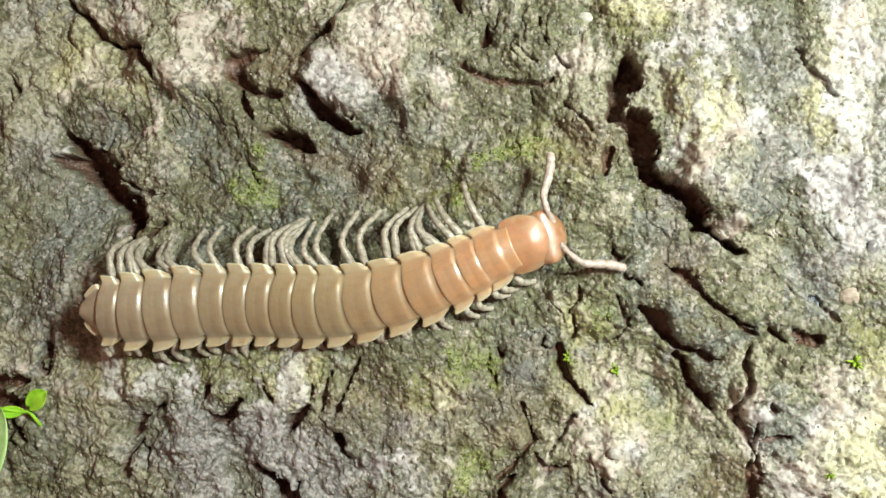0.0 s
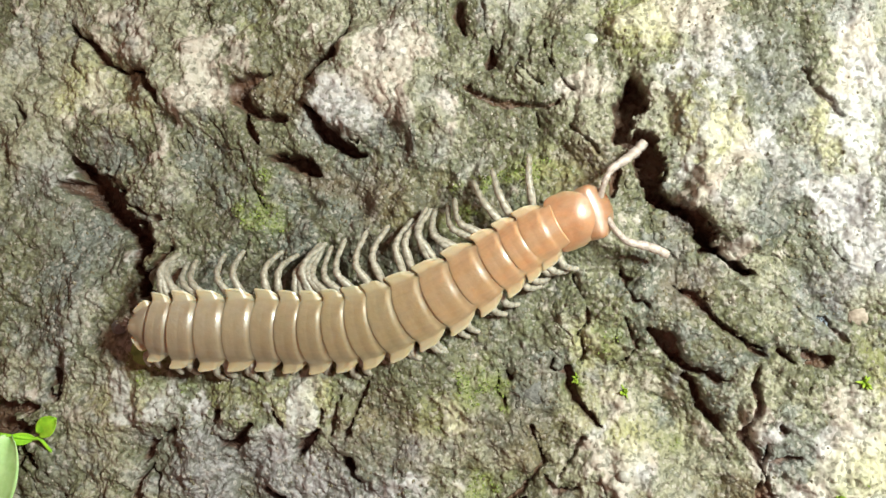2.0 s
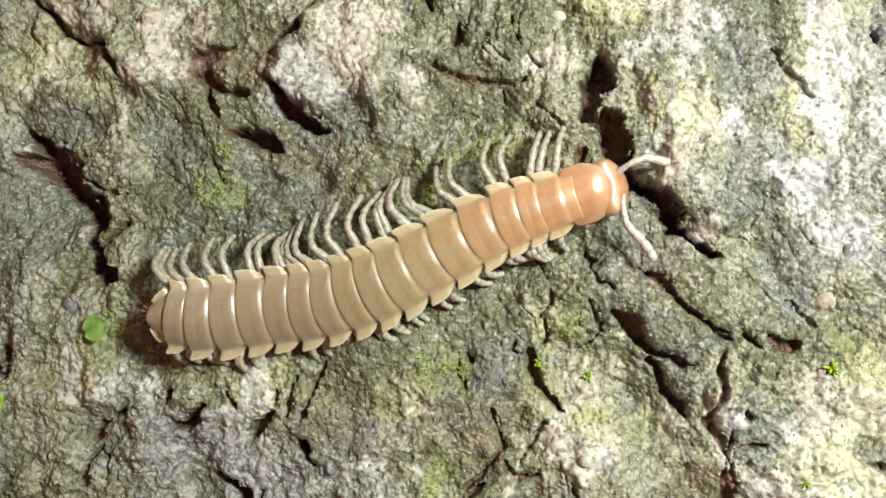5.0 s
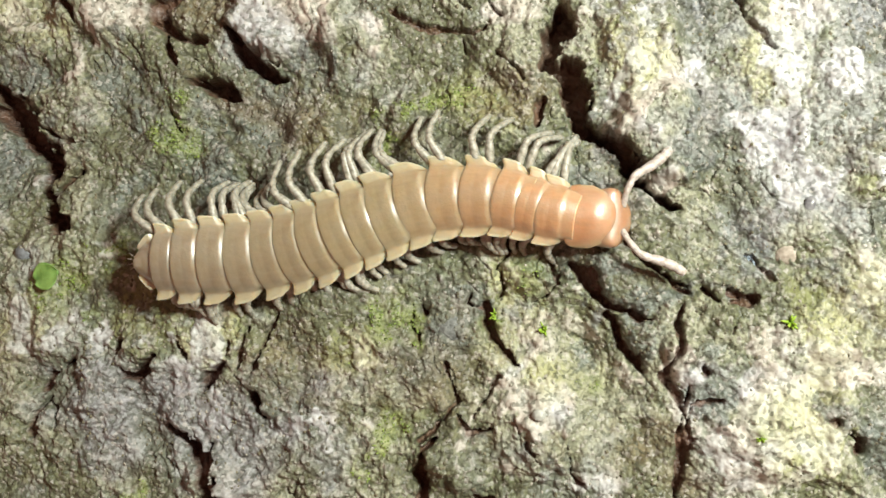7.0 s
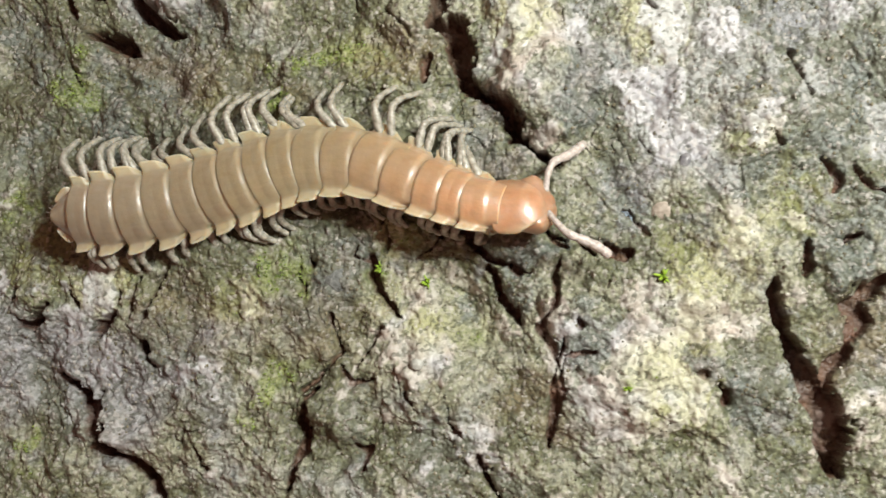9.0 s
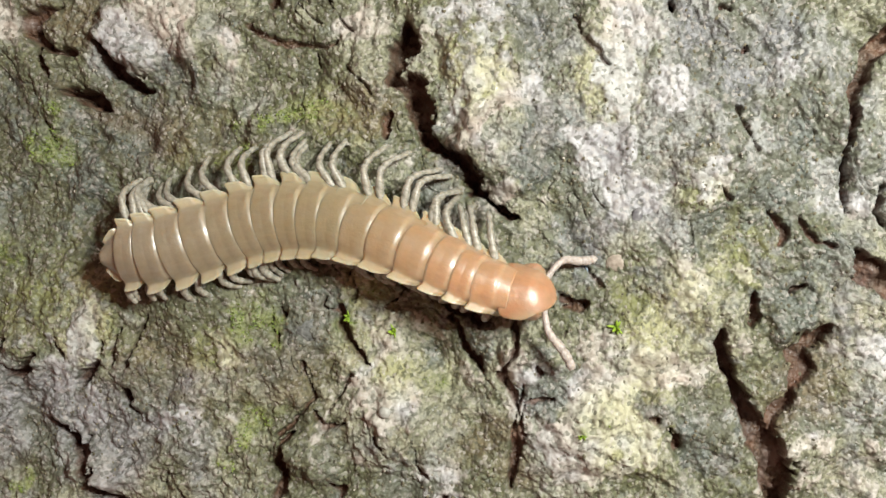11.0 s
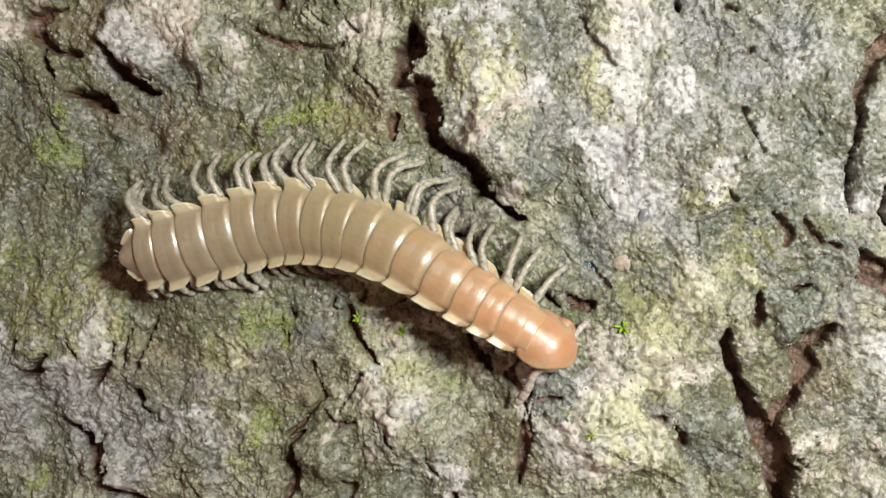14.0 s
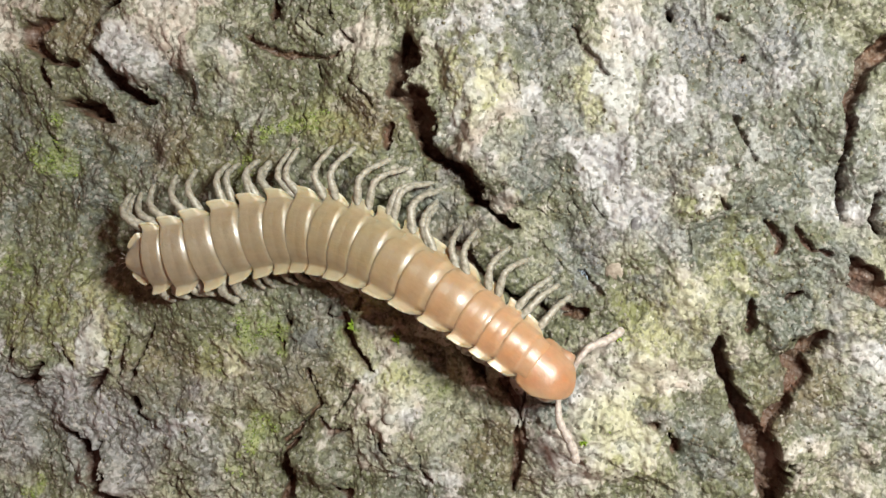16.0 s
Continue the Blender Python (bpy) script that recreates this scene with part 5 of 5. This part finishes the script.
seedling = tagged(new("seedling"), "bright green seedling with a pale broad leaf in a bark crevice", "seedling")
for turn, long, wide, dx, dy, up, mat in ((38, 1.6, 1.15, 0.0, 0.1, 0.55, LEAF), (184, 1.5, 0.7, -0.3, -0.1, 0.5, LEAF), (264, 4.8, 2.6, -1.55, 0.1, 0.9, PALE_LEAF)):
    blade = leaf_part("leaf", long, wide, mat, seedling, 0.12)
    blade.matrix_basis = pose(dx * MM, dy * MM, up * MM, 0, -4, turn)
stem_bm = bmesh.new()
tube(stem_bm, curve_through([(0.35, -1.3, -0.5), (0.25, -0.7, 0.1), (0, -0.15, 0.5), (-0.5, -0.15, 0.55), (-2.4, 0.2, 1.1)], 16), [0.1] * 16, 8)
part("stem", stem_bm, LEAF, seedling)
resting(seedling, -32.16, -9.51, 0.2)
round_leaf = tagged(new("round_leaf"), "small round green leaf lying flat on bark", "leaf")
leaf_part("blade", 1.5, 1.5, DARK_LEAF, round_leaf, 0.1).matrix_basis = pose(-0.75 * MM, 0, 0.08 * MM)
resting(round_leaf, -25.96, -4.7, 0.12, 20)
moss_sprig(0.56, -6.79, 0.45, 3)
moss_sprig(12.31, -6.04, 0.5, 4)
moss_sprig(10.77, -11.44, 0.3, 5)
moss_sprig(-1.95, -6.06, 0.35, 6)
tagged(resting(pebble("grit_grain", (0.5, 0.45), STONE, 1), -27.92, -3.45, -0.15, 0), "rounded blue-grey grit grain lodged on bark", "grit")
tagged(resting(pebble("pale_flake", (0.5, 0.3), CHIP, 2), -1.04, 11.91, 0, -8), "pale white-grey flake lying on bark", "flake")
tagged(resting(pebble("seed", (0.28, 0.42), SEED, 3), 13.25, -0.32, 0.1, -25), "small dark grey seed lying on lichen", "seed")
tagged(resting(pebble("pinkish_grain", (0.75, 0.6), PINK, 4), 12.42, -2.69, -0.34, 10), "pinkish tan mineral grain set in bark", "grain")
tagged(resting(pebble("white_grain", (0.34, 0.3), CHIP, 5), 0.5, -10.88, 0.08, 0), "small cream grain lying beside a crack", "grain")
tagged(resting(pebble("grey_lump", (0.95, 0.8), LUMP, 6), -4.15, -6.84, -0.42, 0), "smooth dark grey bark lump among algae", "bark lump")
fibre_bm = bmesh.new()
for k in range(7):
    r = random.Random(40 + k)
    tube(fibre_bm, curve_through([(r.uniform(-0.3, 0.3), 1.3 * s - 0.6 + r.uniform(-0.1, 0.1), 0.02 + r.uniform(0, 0.06)) for s in (0, 0.35, 0.7, 1)], 9), [0.035] * 9, 6)
tagged(resting(part("fibre_tuft", fibre_bm, FIBRE), 10.53, -3.09, 0.03, 12), "small tuft of pale blue fibres stuck to lichen", "fibre")


def strewn(want, count, seed, r):
    """Places on the bark, drawn by chance where the given share of growth is high."""
    flat = np.clip(want, 0, None).ravel() * inside_view.ravel()
    picks = np.random.default_rng(seed).choice(flat.size, count, p=flat / flat.sum())
    rows, cols = np.unravel_index(picks, want.shape)
    return [(XS[c] + r.uniform(-0.03, 0.03), YS[w] + r.uniform(-0.03, 0.03), HEIGHT[w, c]) for w, c in zip(rows, cols)]


inside_view = ((XS > -36) & (XS < 27))[None, :] & ((YS > -18) & (YS < 16))[:, None]


def moss_carpet():
    """Short pointed moss leaves on the green parts of the bark."""
    r = random.Random(5)
    verts, faces = [], []
    for x, y, z in strewn((GROWTH[:, :, 1] - 0.2).clip(0) ** 1.5 * (1 - GROWTH[:, :, 2]), 1100, 61, r):
        turn, lean, long = r.uniform(0, 6.28), r.uniform(0.3, 1.3), r.uniform(0.10, 0.26)
        wide = long * 0.22
        ax, ay, up = math.cos(turn) * math.sin(lean), math.sin(turn) * math.sin(lean), math.cos(lean)
        sx, sy = -math.sin(turn) * wide, math.cos(turn) * wide
        k = len(verts)
        mid = (x + 0.45 * long * ax, y + 0.45 * long * ay, z - 0.02 + 0.45 * long * up)
        verts += [(x, y, z - 0.03), (mid[0] + sx, mid[1] + sy, mid[2]), (mid[0] - sx, mid[1] - sy, mid[2]),
                  (x + long * ax, y + long * ay, z - 0.02 + long * up * 0.9), (mid[0] + ax * 0.02, mid[1] + ay * 0.02, mid[2] - wide * 0.7)]
        faces += [(k, k + 1, k + 4), (k, k + 4, k + 2), (k + 1, k + 3, k + 4), (k + 4, k + 3, k + 2), (k, k + 2, k + 1), (k + 1, k + 2, k + 3)]
    mesh = bpy.data.meshes.new("moss_carpet")
    mesh.from_pydata([[c * MM for c in p] for p in verts], [], faces)
    mesh.materials.append(DULL_MOSS)
    return tagged(new("moss_carpet", mesh), "thin yellow-green moss growing over bark", "moss", kind="stuff")


def crumbs(name, mat, count, seed, want, low, high, label):
    """Loose angular grains lying on the bark."""
    r = random.Random(seed)
    verts, faces = [], []
    for x, y, z in strewn(want, count, seed, r):
        size = r.uniform(low, high)
        k = len(verts)
        turn = r.uniform(0, 6.28)
        for a in range(5):
            b = turn + a * 1.2566 + r.uniform(-0.3, 0.3)
            verts.append((x + size * math.cos(b) * r.uniform(0.8, 1.2), y + 1.2 * size * math.sin(b) * r.uniform(0.8, 1.2), z + size * r.uniform(-0.1, 0.3)))
        verts.append((x + size * r.uniform(-0.3, 0.3), y + size * r.uniform(-0.3, 0.3), z + size * 0.8))
        verts.append((x, y, z - size * 0.7))
        for a in range(5):
            faces += [(k + a, k + (a + 1) % 5, k + 5), (k + (a + 1) % 5, k + a, k + 6)]
    mesh = bpy.data.meshes.new(name)
    mesh.from_pydata([[c * MM for c in p] for p in verts], [], faces)
    mesh.materials.append(mat)
    return tagged(new(name, mesh), label, "bark grit", kind="stuff")


moss_carpet()
bare = (1 - GROWTH[:, :, 0] * 0.9) * (1 - GROWTH[:, :, 1]) * (1 - GROWTH[:, :, 2])
crumbs("bark_grit", DARK_GRIT, 3500, 71, bare, 0.04, 0.11, "dark olive bark grit lying in the hollows")
crumbs("pale_grit", PALE_GRIT, 1300, 73, bare + GROWTH[:, :, 0] * 0.6, 0.03, 0.09, "pale lichen crumbs lying on bark")


# ---- motion ----
def crawl(t):
    """Poses of all rings and the head at a time, and the turn of the head."""
    dense, run = spine(t)
    tucked = float(step(9.7, 11.8, np.float64(t)))
    poses = []
    for k in range(RINGS + 1):
        s = (ring_share(k) + 0.026 * tucked * max(0, min(k, RINGS - 1) - 12) / 5) * run[-1]
        x, y = (float(np.interp(s, run, dense[:, c])) for c in (0, 1))
        lo, hi = s - 0.8, s + 0.8
        ax, ay = (float(np.interp(lo, run, dense[:, c])) for c in (0, 1))
        bx, by = (float(np.interp(hi, run, dense[:, c])) for c in (0, 1))
        poses.append([x, y, math.degrees(math.atan2(by - ay, bx - ax))])
    heights = np.array([bark_near(x, y, 1.6) for x, y, _ in poses])
    heights = np.convolve(np.pad(heights, 3, mode="edge"), np.ones(7) / 7, "valid") + 1.6
    return [(*p, float(z)) for p, z in zip(poses, heights)]


def raised(k, t):
    """How far the front of the body has been lifted and turned towards the lamp."""
    return float(step(6.0, 9.5, np.float64(t)) * step(3, 16, np.float64(k)))


def carried_height(all_rings, k, t):
    """How high ring k is carried, in millimetres; the tail is held up."""
    return all_rings[k][3] + 0.5 * raised(k, t) + 1.2 * float(step(5.5, 0.0, np.float64(k)))


def motions():
    steps = [k * 0.1 for k in range(161)]
    poses = [crawl(t) for t in steps]
    for k, ring in enumerate(rings):
        rows = []
        for t, all_rings in zip(steps, poses):
            x, y, turn, _ = all_rings[k]
            a, b = max(k - 1, 0), min(k + 1, RINGS - 1)
            run = math.hypot(all_rings[b][0] - all_rings[a][0], all_rings[b][1] - all_rings[a][1])
            slope = math.degrees(math.atan2(carried_height(all_rings, b, t) - carried_height(all_rings, a, t), run))
            rows.append((t, pose(x * MM, y * MM, carried_height(all_rings, k, t) * MM, ROLL - 38 * raised(k, t), -slope, turn)))
        walk(ring, rows)
    rows = []
    for t, p in zip(steps, poses):
        x, y, turn, z = p[RINGS]
        back = 0.40 + 0.55 * float(step(7.5, 11.5, np.float64(t)))
        x, y = x - back * math.cos(radians(turn)), y - back * math.sin(radians(turn))
        rows.append((t, pose(x * MM, y * MM, (z - 0.30 - 0.2 * back + 0.5 * raised(RINGS, t)) * MM, 0.6 * ROLL - 30 * raised(RINGS, t), 6 + 6 * back, turn)))
    walk(head, rows)
    for leg, k, n, side, half in legs:
        rows = []
        for t in steps:
            phase = 2 * math.pi * (t / 1.1 - k / 5.5 - 0.09 * n + (0.1 if side < 0 else 0))
            swing = 24 * math.sin(phase) + (20 * (k / RINGS - 0.5)) * -side + (24 * raised(k, t) if side > 0 else 0)
            raise_ = 10 * max(0, math.cos(phase))
            rows.append((t, pose((0.44 * (n - 0.5) if k < RINGS - 2 else 0) * MM, side * (0.46 * half) * MM, -0.55 * MM, side * (raise_ - 4 + (-72 if side < 0 else 26) * raised(k, t)), 0, swing)))
        walk(leg, rows)
    for feeler, side in feelers:
        rows = []
        for t in steps:
            at = glide([f[0] for f in FEELERS], [f[1] if side > 0 else f[2] for f in FEELERS], t)
            at = max(-110, min(110, float(at))) + 5 * math.sin(7 * t + side)
            rows.append((t, pose(0.62 * MM, side * 0.55 * MM, 0.25 * MM, 0, -6 + 5 * math.sin(5 * t) + 40 * float(step(9.8, 12.0, np.float64(t)) * (1 - step(14.6, 16.0, np.float64(t)))), at)))
        walk(feeler, rows)


ROLL = 10
motions()
